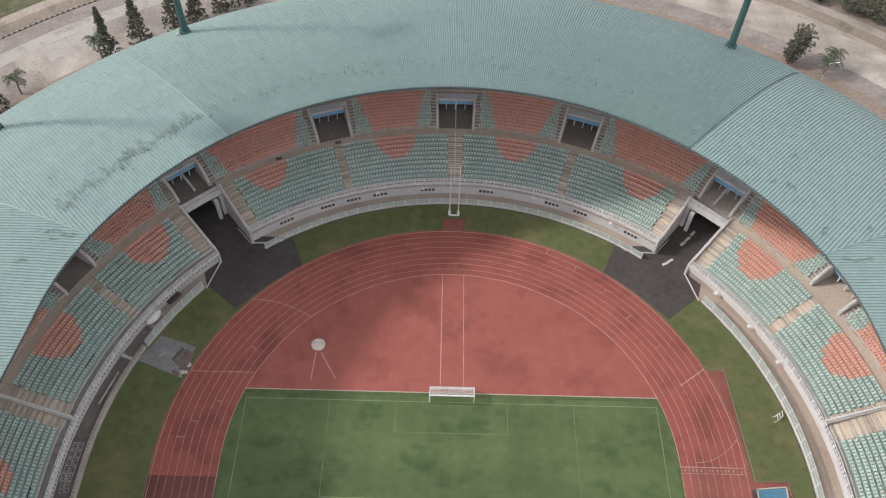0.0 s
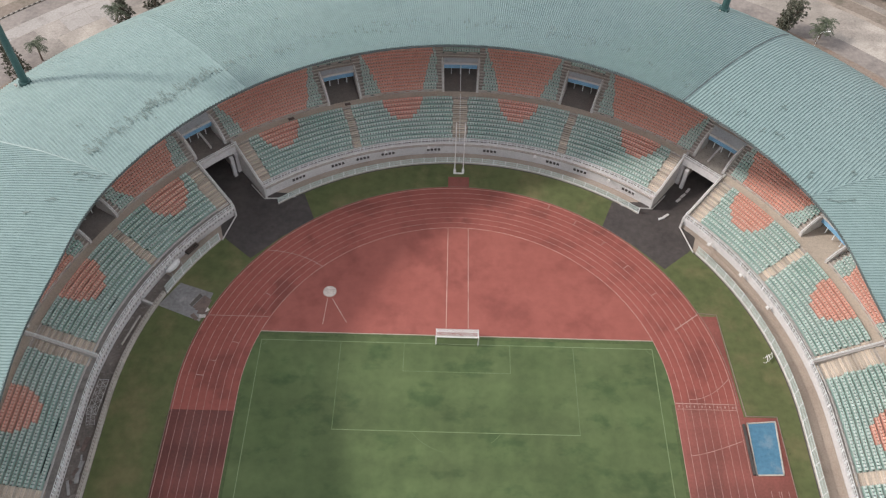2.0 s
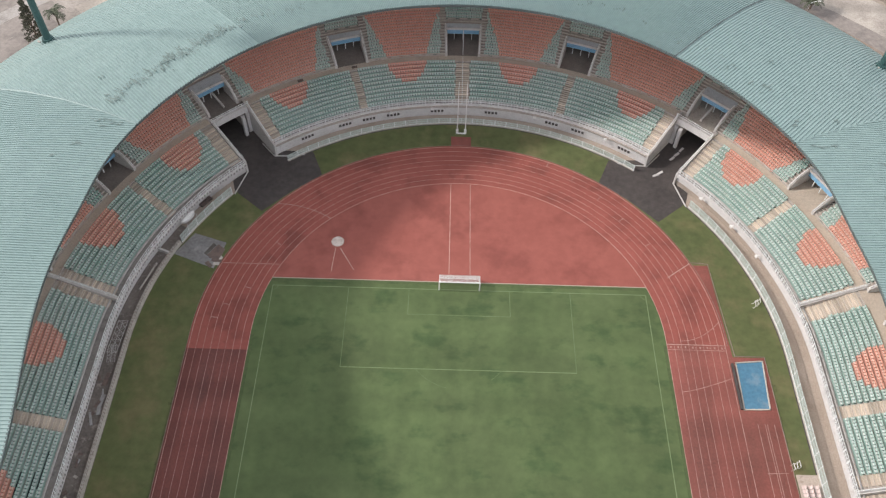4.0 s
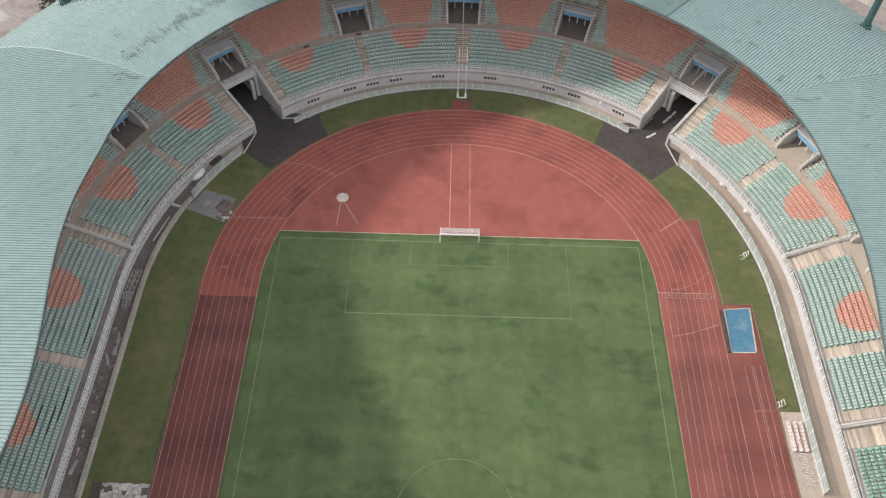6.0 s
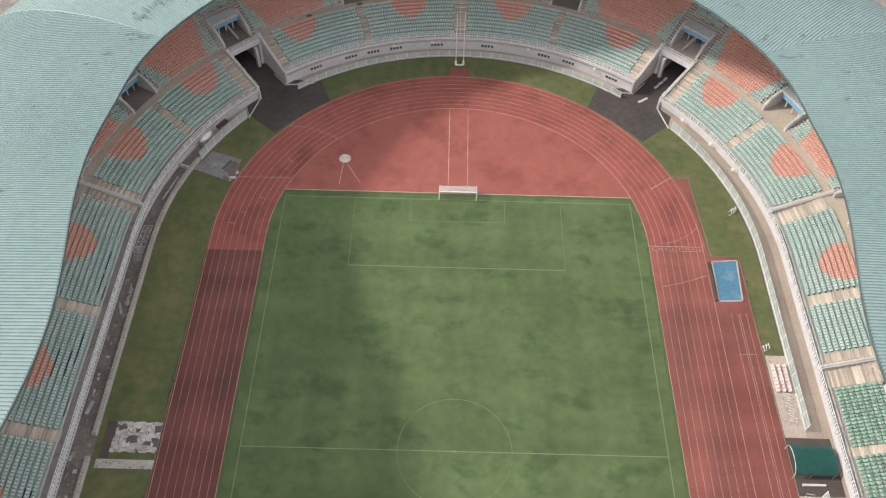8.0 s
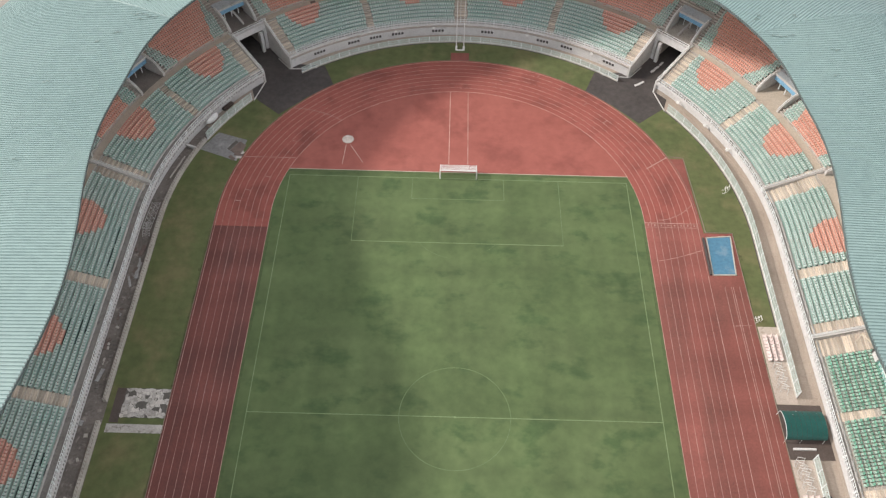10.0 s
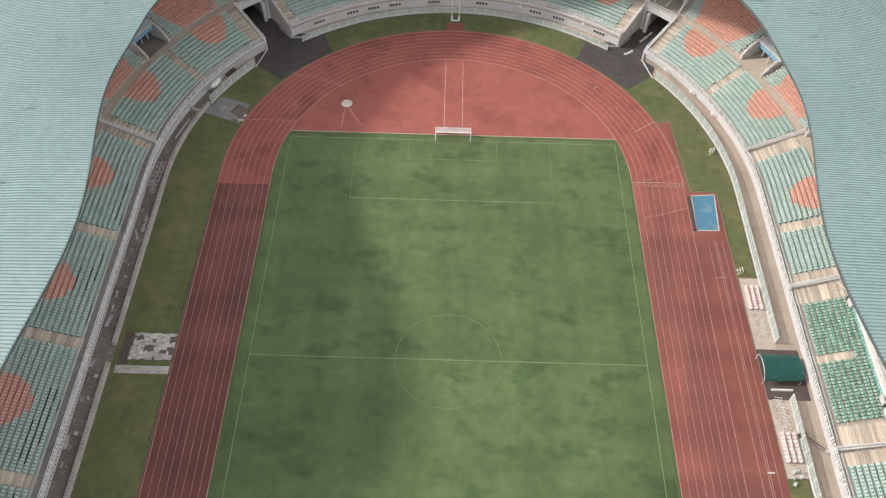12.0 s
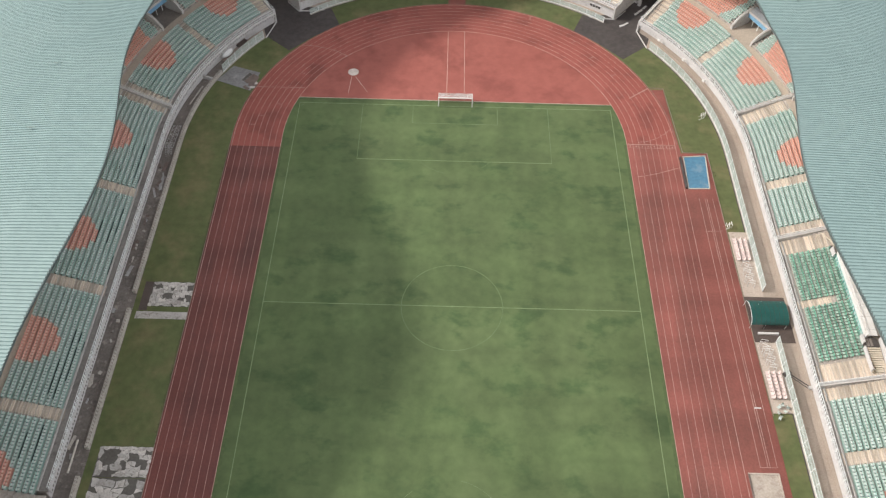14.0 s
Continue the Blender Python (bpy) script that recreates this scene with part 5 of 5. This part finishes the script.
for x in (49.2, 50.4, 50.75, 51.9):
    strip(g, x, 27.5, x + 0.1, -29, 0.09, 0.056)
strip(g, 49.0, 19.0, 52.4, 19.2, 0.09, 0.056)
strip(g, 49.2, -29, 52.0, -29, 0.09, 0.056)
flat("jump_line", g, "faint", "pale painted jump runway line")
flat("takeoff_board", Geo().box((51.1, -18.6, 0.05), (1.1, 0.24, 0.02)), "white", "white take-off board in the jump runway")
g = Geo()
strip(g, 36.4, 42.25, 46.6, 42.25, 0.14, 0.062)
strip(g, 36.4, 41.2, 46.6, 41.2, 0.08, 0.062)
for i in range(8):
    g.box((37.04 + 1.275 * i, 41.7, 0.06), (0.2, 0.4, 0.004))
    if i % 2:
        g.box((37.5 + 1.275 * i, 41.7, 0.06), (0.12, 0.3, 0.004))
flat("finish_line", g, "faint", "pale painted finish line across the track")
g = Geo()
for a, i in ((67.1, 7), (59.4, 6), (50.4, 5), (41.7, 4), (31.5, 4), (150, 2), (166, 2), (172, 4), (176, 5)):
    p, q = st_arc(a, TC)(36.4 + 1.275 * i), st_arc(a, TC)(36.4 + 1.275 * (i + 1))
    strip(g, *p, *q, 0.12, 0.06)
strip(g, -33.4, 57.2, -44.0, 57.2, 0.12, 0.06)
strip(g, 38.6, 56.6, 43.2, 60.0, 0.2, 0.06)
for i in range(16):
    f0, f1 = i / 16, (i + 1) / 16
    strip(g, *st_arc(133.7 + 3.2 * f0 + 3.4 * f0 * f0, TC)(36.4 + 10.2 * f0), *st_arc(133.7 + 3.2 * f1 + 3.4 * f1 * f1, TC)(36.4 + 10.2 * f1), 0.13, 0.06)
    strip(g, 39.0 + 7.4 * f0, 43.0 + 4.2 * f0 * f0, 39.0 + 7.4 * f1, 43.0 + 4.2 * f1 * f1, 0.08, 0.06)
    strip(g, 37.6 + 8.7 * f0, 33.0 + 2.7 * f0 ** 1.3, 37.6 + 8.7 * f1, 33.0 + 2.7 * f1 ** 1.3, 0.09, 0.06)
flat("start_mark", g, "faint", "short painted start mark on the bend")
tcx = thing("throwing_circle", "worn white throwing circle set in the red surface", "circle")
part("disc", Geo().prism([(-23.2 + 1.12 * math.cos(2 * math.pi * i / 28), 62.9 + 1.12 * math.sin(2 * math.pi * i / 28)) for i in range(28)], 0.0, 0.09), M["paver2"], tcx)
part("rim", ringline(Geo(), -23.2, 62.9, 1.15, 0, 360, 0.16, 0.095, 28), M["paver"], tcx)
flat("sector_line", strip(strip(Geo(), -23.45, 61.4, -23.75, 55.9, 0.14, 0.055), -22.6, 61.4, -19.6, 56.4, 0.14, 0.055), "line", "pale painted throwing sector line")

# ---- goal and posts ----
goal = thing("goal", "white football goal with sagging net", "goal")
for x in (-3.66, 3.66):
    part("post", Geo().tube((x, 52.5, 0), (x, 52.5, 2.5), 0.12, n=8), M["whiteplastic"], goal)
    part("stay", Geo().tube((x, 52.5, 2.44), (x, 54.2, 2.3), 0.05).tube((x, 54.2, 2.3), (x, 54.9, 0.05), 0.05), M["whiteplastic"], goal)
part("crossbar", Geo().tube((-3.75, 52.5, 2.44), (3.75, 52.5, 2.44), 0.12, n=8), M["whiteplastic"], goal)
g = Geo()
for i in range(37):
    x = -3.66 + 7.32 * i / 36
    g.tube((x, 52.5, 2.42), (x, 54.2, 2.28), 0.022, n=3).tube((x, 54.2, 2.28), (x, 54.9, 0.03), 0.022, n=3)
for i in range(9):
    y = 52.5 + 1.7 * i / 8
    g.tube((-3.66, y, 2.42 - 0.14 * i / 8), (3.66, y, 2.42 - 0.14 * i / 8), 0.022, n=3)
for i in range(12):
    f = i / 11
    g.tube((-3.66, 54.2 + 0.7 * f, 2.28 - 2.25 * f), (3.66, 54.2 + 0.7 * f, 2.28 - 2.25 * f), 0.022, n=3)
    for x in (-3.66, 3.66):
        g.tube((x, 52.5 + 2.2 * f, 0.02), (x, 52.5 + 1.7 * f, 2.4 - 0.14 * f), 0.022, n=3)
part("net", g, M["net"], goal)
tp = thing("twin_posts", "pair of tall slim white posts on one base bar", "posts")
for x in (-0.85, 0.85):
    part("post", Geo().tube((x, 93.1, 0), (x, 93.1, 14.0), 0.11, 0.08, 8), M["whiteplastic"], tp)
    part("foot", Geo().box((x, 93.1, 0.45), (0.5, 0.5, 0.9)), M["whiteplastic"], tp)
part("base_bar", Geo().box((0, 92.9, 0.08), (1.7, 0.3, 0.16)), M["whiteplastic"], tp)

# ---- west side: slabs and rubble ----
setting("crossing_slab", Geo().prism([st_arc(152.9)(56.8), st_arc(158.7)(57.4), st_arc(158.7)(48.8), st_arc(151.7)(50.2)], -0.05, 0.05), M["slab2"], "damp grey concrete slab crossing from wall to track", "pavement")
rng = random.Random(9)
for i in range(5):
    a, R = 155.6 + 0.65 * i + rng.uniform(-0.2, 0.2), 49.0 + rng.uniform(-0.6, 1.6)
    b = thing("broken_board", "broken brown board lying at the slab's end", "board", "broken boards")
    part("board", Geo().box((0, 0, 0.04), (rng.uniform(1.0, 2.4), rng.uniform(0.4, 0.9), 0.07)), M["board"] if i % 3 else M["rubble"], b)
    b.matrix_basis = Matrix.Translation((*st_arc(a)(R), 0.06)) @ pose(0, 0, 0, 0, 0, a + rng.uniform(-30, 30))


def rubble(x0, x1, y0, y1, cell, seed, bare):
    """A slab broken into pieces that still lie where they broke, with holes down to the mud."""
    rng = random.Random(seed)
    setting("rubble_bed", Geo().box(((x0 + x1) / 2, (y0 + y1) / 2, 0.0), (x1 - x0, y1 - y0, 0.09)), M["mud"], "dark mud bed under broken concrete", "ground")
    th = thing("broken_paving", "broken pale concrete paving in irregular pieces", "rubble")
    nx, ny = int((x1 - x0) / cell), int((y1 - y0) / cell)
    at = {}
    for i in range(nx + 1):
        for j in range(ny + 1):
            e = 0.46 * cell
            at[i, j] = (min(max(x0 + (x1 - x0) * i / nx + rng.uniform(-e, e), x0), x1), min(max(y0 + (y1 - y0) * j / ny + rng.uniform(-e, e), y0), y1))
    holes = [(rng.uniform(x0, x1), rng.uniform(y0, y1), rng.uniform(0.4, 1.3) * cell) for _ in range(bare)]
    for i in range(nx):
        for j in range(ny):
            q = [at[i, j], at[i + 1, j], at[i + 1, j + 1], at[i, j + 1]]
            cx, cy = sum(p[0] for p in q) / 4, sum(p[1] for p in q) / 4
            if any(math.hypot((cx - hx) * 0.8, cy - hy) < hr for hx, hy, hr in holes):
                continue
            ring = []
            for p, r in zip(q, q[1:] + q[:1]):
                ring += [p, ((p[0] + r[0]) / 2 + rng.uniform(-0.12, 0.12) * cell, (p[1] + r[1]) / 2 + rng.uniform(-0.12, 0.12) * cell)]
            k = rng.choice((0.99, 0.98, 0.95, 0.9))
            part("fragment", Geo().prism([(cx + (x - cx) * k, cy + (y - cy) * k) for x, y in ring], 0.0, rng.uniform(0.06, 0.13)), M["rubble"], th)


rubble(-54.4, -47.0, -1.6, 3.7, 0.55, 3, 8)
setting("damp_paving", Geo().box((-55.15, 0.6, 0.0), (1.5, 6.2, 0.08)), M["darkbrown"], "dark brown paving beside the broken slab", "pavement")
setting("paving_strip", Geo().box((-51.5, -3.5, 0.0), (9.2, 1.5, 0.12)), M["rubble"], "cracked pale paving strip across the grass", "pavement")
rubble(-55.4, -46.9, -33.4, -28.3, 0.6, 5, 16)
rubble(-55.4, -46.9, -42.0, -33.5, 1.1, 6, 5)
fr = thing("steel_truss", "rusty pale steel lattice truss dumped in the channel", "truss", "dumped trusses")
for x in (0, 0.9, 1.9):
    part("chord", Geo().tube((x, 0, 0), (x, 6.4, 0.05 * x), 0.055, n=4), M["steel"], fr)
for i in range(6):
    part("batten", Geo().tube((0, 1.25 * i, 0), (1.9, 1.25 * i + 0.1, 0.1), 0.05, n=4), M["steel"], fr)
    if i < 5:
        part("brace", Geo().tube((0, 1.25 * i, 0.05), (1.9, 1.25 * i + 1.2, 0.12), 0.045, n=4), M["steel"], fr)
        part("brace", Geo().tube((1.9, 1.25 * i, 0.1), (0, 1.25 * i + 1.35, 0.08), 0.045, n=4), M["steel"], fr)
fr.matrix_basis = pose(-60.2, 37.4, 0.25, 2, -3, -5) @ Matrix.Diagonal((0.9, 1, 1, 1))
copy_thing(fr, pose(-59.6, 35.4, 0.35, 3, 6, 10) @ Matrix.Diagonal((0.75, 0.5, 1, 1)))
rng = random.Random(12)
for i in range(34):
    y = rng.uniform(-36, 34)
    b = thing("concrete_slab", "loose weathered slab lying in the channel", "slab", "slabs in the channel")
    part("slab", Geo().box((0, 0, 0.08), (rng.uniform(0.25, 0.8), rng.choice((0.4, 0.6, 0.9, 1.3, 2.4)), rng.uniform(0.1, 0.3))), (M["slab"], M["wallc"], M["board"], M["moat"])[i % 4], b)
    b.matrix_basis = pose(rng.uniform(-60.2, -58.6), y, 0.0, 0, 0, rng.uniform(-35, 35))
for y0, y1, x in ((50.5, 56.5, 56.9), (-33, -27.5, 58.9)):
    b = thing("concrete_kerb", "long narrow concrete kerb in the channel", "kerb", "channel kerbs")
    xa = -math.sqrt(max(59.2 ** 2 - max(y0 - YC, 0) ** 2, 1))
    xb = -math.sqrt(max(59.2 ** 2 - max(y1 - YC, 0) ** 2, 1))
    part("kerb", Geo().tube((xa, y0, 0.3), (xb, y1, 0.3), 0.2, n=4), M["wallc"], b)
b = thing("white_tent_roof", "white curved canvas cover beside the parapet", "cover")
g = Geo()
for i in range(13):  # bowed in plan and in section
    f = i / 12
    bow = math.sin(math.pi * f) ** 0.5
    sta = st_arc(149.4 + 3.5 * f)
    g.v += [(*sta(59.9 - r * bow), 1.0 + h * (0.4 + 0.6 * bow)) for r, h in ((0.0, 0.9), (0.35, 0.88), (0.7, 0.75), (0.95, 0.5), (1.05, 0.1), (1.0, 0.05), (0.0, 0.8))]
g.f += [(7 * i + k, 7 * i + (k + 1) % 7, 7 * i + 7 + (k + 1) % 7, 7 * i + 7 + k) for i in range(12) for k in range(7)]
part("canvas", g, M["whiteplastic"], b)
for a in (149.8, 152.4):
    part("leg", Geo().tube((*st_arc(a)(58.9), -0.03), (*st_arc(a)(58.9), 1.3), 0.04), M["rail"], b)
b = thing("timber_panel", "large dark brown timber panel lying on the slab", "board")
part("board", Geo().prism([st_arc(153.0)(51.2), st_arc(153.3)(49.4), st_arc(156.6)(49.0), st_arc(156.4)(51.6)], 0.055, 0.15), M["board"], b)
part("edge", Geo().prism([st_arc(153.05)(52.2), st_arc(153.35)(51.4), st_arc(156.4)(51.75), st_arc(156.2)(52.4)], 0.055, 0.10), M["mud"], b)
b = thing("gate_wall", "pale low wall closing the channel", "wall")
part("wall", Geo().sweep([(57.5, -0.03), (60.6, -0.03), (60.6, 0.75), (57.5, 0.75)], [st_arc(158.9), st_arc(159.25)]), M["pale"], b)
b = thing("slat_rack", "dark slatted rack stored below the parapet", "rack")
for i in range(8):
    part("slat", Geo().box((*st_arc(145.0 + 0.33 * i)(60.2), 0.75), (1.5, 0.16, 0.12), radians(145 + 0.33 * i)), M["board"], b)
part("frame", Geo().sweep([(59.7, 0.3), (60.7, 0.3), (60.7, 0.62), (59.7, 0.62)], [st_arc(144.9), st_arc(147.5)]), M["dark"], b)

# ---- floodlight masts ----
for a, R in ((56.3, 90.4), (123.9, 90.4), (147.2, 90.2), (32.4, 88.6)):
    x, y = st_arc(a, YC)(R)
    z = roof_z(R)
    mt = thing("floodlight_mast", "tall dark green tubular floodlight mast rising through the roof", "mast", "floodlight masts")
    part("pole", Geo().tube((x, y, 0), (x, y, 62), 0.85, 0.45, 12), M["mast"], mt)
    part("collar", Geo().tube((x, y, z - 0.4), (x, y, z + 0.7), 1.15, 1.0, 12), M["mast"], mt)
    part("hatch", Geo().box((x - 1.2, y - 1.0, z + 0.5), (0.6, 0.3, 0.3), radians(a)), M["concrete"], mt)
    part("lamp_head", Geo().box((x, y, 62), (7, 1.2, 3.2), radians(a + 90)), M["mast"], mt)

# ---- outside: kerb, trees, shrubs ----
kb = thing("striped_kerb", "black and white striped road kerb", "kerb")
me_w = Geo().box((0, 0, 0.1), (0.24, 0.66, 0.3)).mesh("kerb_stone", M["concrete"])
me_b = Geo().box((0, 0, 0.1), (0.24, 0.66, 0.3)).mesh("kerb_stone", M["mud"])
for i in range(136):
    a = 115 + 0.257 * i
    q = part("kerb_stone", me_w if i % 2 else me_b, None, kb)
    q.matrix_basis = Matrix.Translation((*st_arc(a)(148.6), -0.06)) @ pose(0, 0, 0, 0, 0, a)


def clump(g, c, r, rng, n=5):
    for _ in range(n):
        d = Vector((rng.gauss(0, 1), rng.gauss(0, 1), rng.gauss(0, 0.7)))
        p = Vector(c) + d * r * 0.5
        u = Vector((rng.gauss(0, 1), rng.gauss(0, 1), rng.gauss(0, 1))).normalized() * r * rng.uniform(0.3, 0.6)
        v = u.orthogonal().normalized() * r * rng.uniform(0.2, 0.45)
        g.add([tuple(p - u), tuple(p + v), tuple(p + u), tuple(p - v)], [(0, 1, 2, 3)])


def conifer(x, y, h, w, seed):
    rng = random.Random(seed)
    th = thing("conifer", "dark green narrow conifer beside the ring road", "tree", "roadside conifers", at=(x, y, 0))
    part("trunk", Geo().tube((0, 0, -0.1), (0.1, 0, h * 0.84), 0.28, 0.05, 7), M["bark"], th)
    g = Geo()
    for k in range(52):
        f = (k + rng.random()) / 52
        r = 1.3 * w * (1 - f) ** 0.8 * rng.uniform(0.6, 1.1)
        for j in range(6):
            t = rng.uniform(0, 2 * math.pi)
            rr = r * rng.uniform(0.35, 1)
            clump(g, (rr * math.cos(t), rr * math.sin(t), h * (0.04 + 0.96 * f) - rr * 0.3), 0.3, rng, 24)
    part("crown", g, M["leaf"], th)


def broadleaf(x, y, h, w, seed):
    rng = random.Random(seed)
    th = thing("broadleaf_tree", "bushy grey-green tree beside the ring road", "tree", "roadside trees", at=(x, y, 0))
    g = Geo().tube((0, 0, -0.1), (0.2, 0.1, h * 0.5), 0.25, 0.16, 7)
    for k in range(5):
        t = 2 * math.pi * k / 5
        g.tube((0.15, 0.1, h * 0.4), (w * 0.5 * math.cos(t), w * 0.5 * math.sin(t), h * rng.uniform(0.65, 0.85)), 0.12, 0.04, 5)
    part("trunk", g, M["bark"], th)
    g = Geo()
    for k in range(250):
        d = Vector((rng.gauss(0, 1), rng.gauss(0, 1), rng.gauss(0, 1))).normalized() * rng.uniform(0.4, 1.05)
        clump(g, (d.x * w * 0.5 * rng.uniform(0.7, 1.15), d.y * w * 0.5, h * 0.56 + d.z * h * 0.42), 0.3, rng, 26)
    part("crown", g, M["shrub"], th)


def palm(x, y, h, seed):
    rng = random.Random(seed)
    th = thing("palm", "small palm with drooping dull green fronds", "palm", "roadside palms", at=(x, y, 0))
    part("trunk", Geo().tube((0, 0, -0.1), (0.15, 0.1, h), 0.22, 0.14, 7), M["bark"], th)
    for k in range(13):
        t = 2 * math.pi * k / 13 + rng.uniform(-0.2, 0.2)
        L, el = rng.uniform(2.2, 3.2), rng.uniform(0.4, 1.3)
        g = Geo()
        pts = [(L * f * math.cos(t), L * f * math.sin(t), h + L * (el * f - 0.95 * f * f)) for f in (0, 0.3, 0.6, 0.85, 1)]
        nx, ny = -math.sin(t), math.cos(t)
        for (p, q), f in zip(zip(pts, pts[1:]), (0.2, 0.45, 0.7, 0.84)):
            g.tube(p, q, 0.04, 0.03, 4)
            for s in (-1, 1):
                for e in (0, 0.5):
                    b = [p[i] + (q[i] - p[i]) * e for i in range(3)]
                    l = 1.0 * (1.1 - 0.6 * f)
                    dx, dy, dz = q[0] - p[0], q[1] - p[1], q[2] - p[2]
                    g.add([tuple(b), (b[0] + dx * 0.45, b[1] + dy * 0.45, b[2] + dz * 0.45), (b[0] + dx * 0.7 + nx * s * l, b[1] + dy * 0.7 + ny * s * l, b[2] + dz * 0.5 - 0.3)], [(0, 1, 2)])
        part("frond", g, M["palm"], th)


for k, (x, y, h, w) in enumerate(((-79, 138.5, 12.5, 2.2), (-73.2, 143.5, 12, 2.6), (-66.5, 149, 12, 2.6), (-56.5, 156, 10, 2.6), (-51.5, 159, 9, 2.4), (-97.8, 118.6, 12, 2.9), (-62, 152, 11, 2.3))):
    conifer(x, y, h, w, 20 + k)
for k, (x, y, h) in enumerate(((-80.2, 136.2, 5.5), (-94.8, 124.3, 4.5), (86, 140.0, 4.5), (84.5, 138, 3.5))):
    palm(x, y, h, 40 + k)
for k, (x, y, h, w) in enumerate(((79.0, 143.3, 10.0, 5.8), (77.2, 141.6, 6, 4.0), (97.5, 163, 4.0, 7), (101.5, 160.5, 4.5, 8), (106, 158.8, 5, 9), (111, 160, 5, 9), (104, 166, 5, 9), (110, 166, 6, 10), (91, 166.5, 3, 6), (118, 164, 6, 10))):
    broadleaf(x, y, h, w, 60 + k)
sl = thing("street_lamp", "pale curved street lamp beside the ring road", "street lamp")
pole = part("pole", Geo().tube((83.6, 136.2, -0.1), (83.6, 136.2, 4.0), 0.06, 0.045).tube((83.6, 136.2, 4.0), (84.0, 136.3, 4.6), 0.045).tube((84.0, 136.3, 4.6), (85.3, 136.4, 4.8), 0.045, 0.04), M["rail"], sl)
part("lamp", Geo().box((85.6, 136.4, 4.8), (0.7, 0.25, 0.12)), M["whiteplastic"], pole)
bl = thing("fallen_floodlight", "dark broken floodlight hanging at the walkway", "floodlight")
arm = part("arm", Geo().tube((59.6, -15.6, 2.4), (57.7, -12.6, 0.9), 0.09).tube((59.2, -15.9, 2.4), (57.4, -12.8, 0.9), 0.06), M["dark"], bl)
part("lamp", Geo().box((57.3, -12.2, 0.55), (1.3, 0.7, 0.5), 0.5), M["dark"], arm)
part("bracket", Geo().box((59.7, -15.8, 2.3), (0.5, 0.5, 0.4)), M["steel"], arm)
rng = random.Random(31)
g = Geo()
for i in range(420):
    s = rng.choice((-1, -1, 1))
    y = rng.uniform(-40, 38)
    x = s * (47.05 + abs(rng.gauss(0, 0.12))) if s < 0 else 53.2 + abs(rng.gauss(0, 0.15))
    if s > 0 and not 20 < y < 38:
        continue
    if s < 0 and (-4.6 < y < 4.0 or y < -28):
        continue
    clump(g, (x, y, 0.06), rng.uniform(0.12, 0.3), rng, 3)
tagged(part("weeds", g, M["verge"]), "tufts of dull weeds along the track edge", "weeds", kind="stuff")
st_ = thing("kerb_edging", "thin pale concrete edging between track and grass", "kerb", kind="structure")
part("edging", Geo().box((-46.98, 0, 0.03), (0.1, 84.0, 0.1)), M["redearth"], st_)
part("edging", Geo().sheet([(46.95, 0.07), (47.03, 0.07)], [st_arc(180 * i / 90, TC) for i in range(91)]), M["redearth"], st_)
g = Geo()
for x0, y0, x1, y1 in ((42.9, 60.3, 46.6, 60.0), (46.6, 60.0, 47.9, 40.2), (47.9, 40.2, 53.0, 40.2), (53.0, 40.2, 53.4, -20.0)):
    g.tube((x0, y0, 0.05), (x1, y1, 0.05), 0.08, n=4)
part("edging", g, M["redearth"], st_)
te = thing("turf_edging", "dark ragged grass edge between turf and track", "grass edge", kind="structure")
for s in (-1, 1):
    part("edge", Geo().prism([(s * 36.36, -42.0), (s * 36.36, 42.0), (s * 35.75, 42.0), (s * 35.85, 0.0), (s * 35.75, -42.0)][::s], 0.0, 0.034), M["turfedge"], te)
part("edge", Geo().box((0, 53.75, 0.017), (72.0, 0.55, 0.034)), M["turfedge"], te)
# Small solid boxes for two dark spots on the gangway.
hh = thing("gangway_hatch", "small dark brown box on the gangway", "hatch", "gangway hatches")
part("hatch", Geo().box((0, 0, 0.0), (0.7, 1.2, 0.12)), M["board"], hh)
part("frame", Geo().box((0.4, 0, 0.04), (0.12, 1.3, 0.2)), M["concrete"], hh)
hh.matrix_basis = Matrix.Translation((*st_arc(118.8)(71.3), 6.66)) @ pose(0, 0, 0, 0, 0, 118.8)
copy_thing(hh, Matrix.Translation((*st_arc(109.1)(71.2), 6.66)) @ pose(0, 0, 0, 0, 0, 109.1))
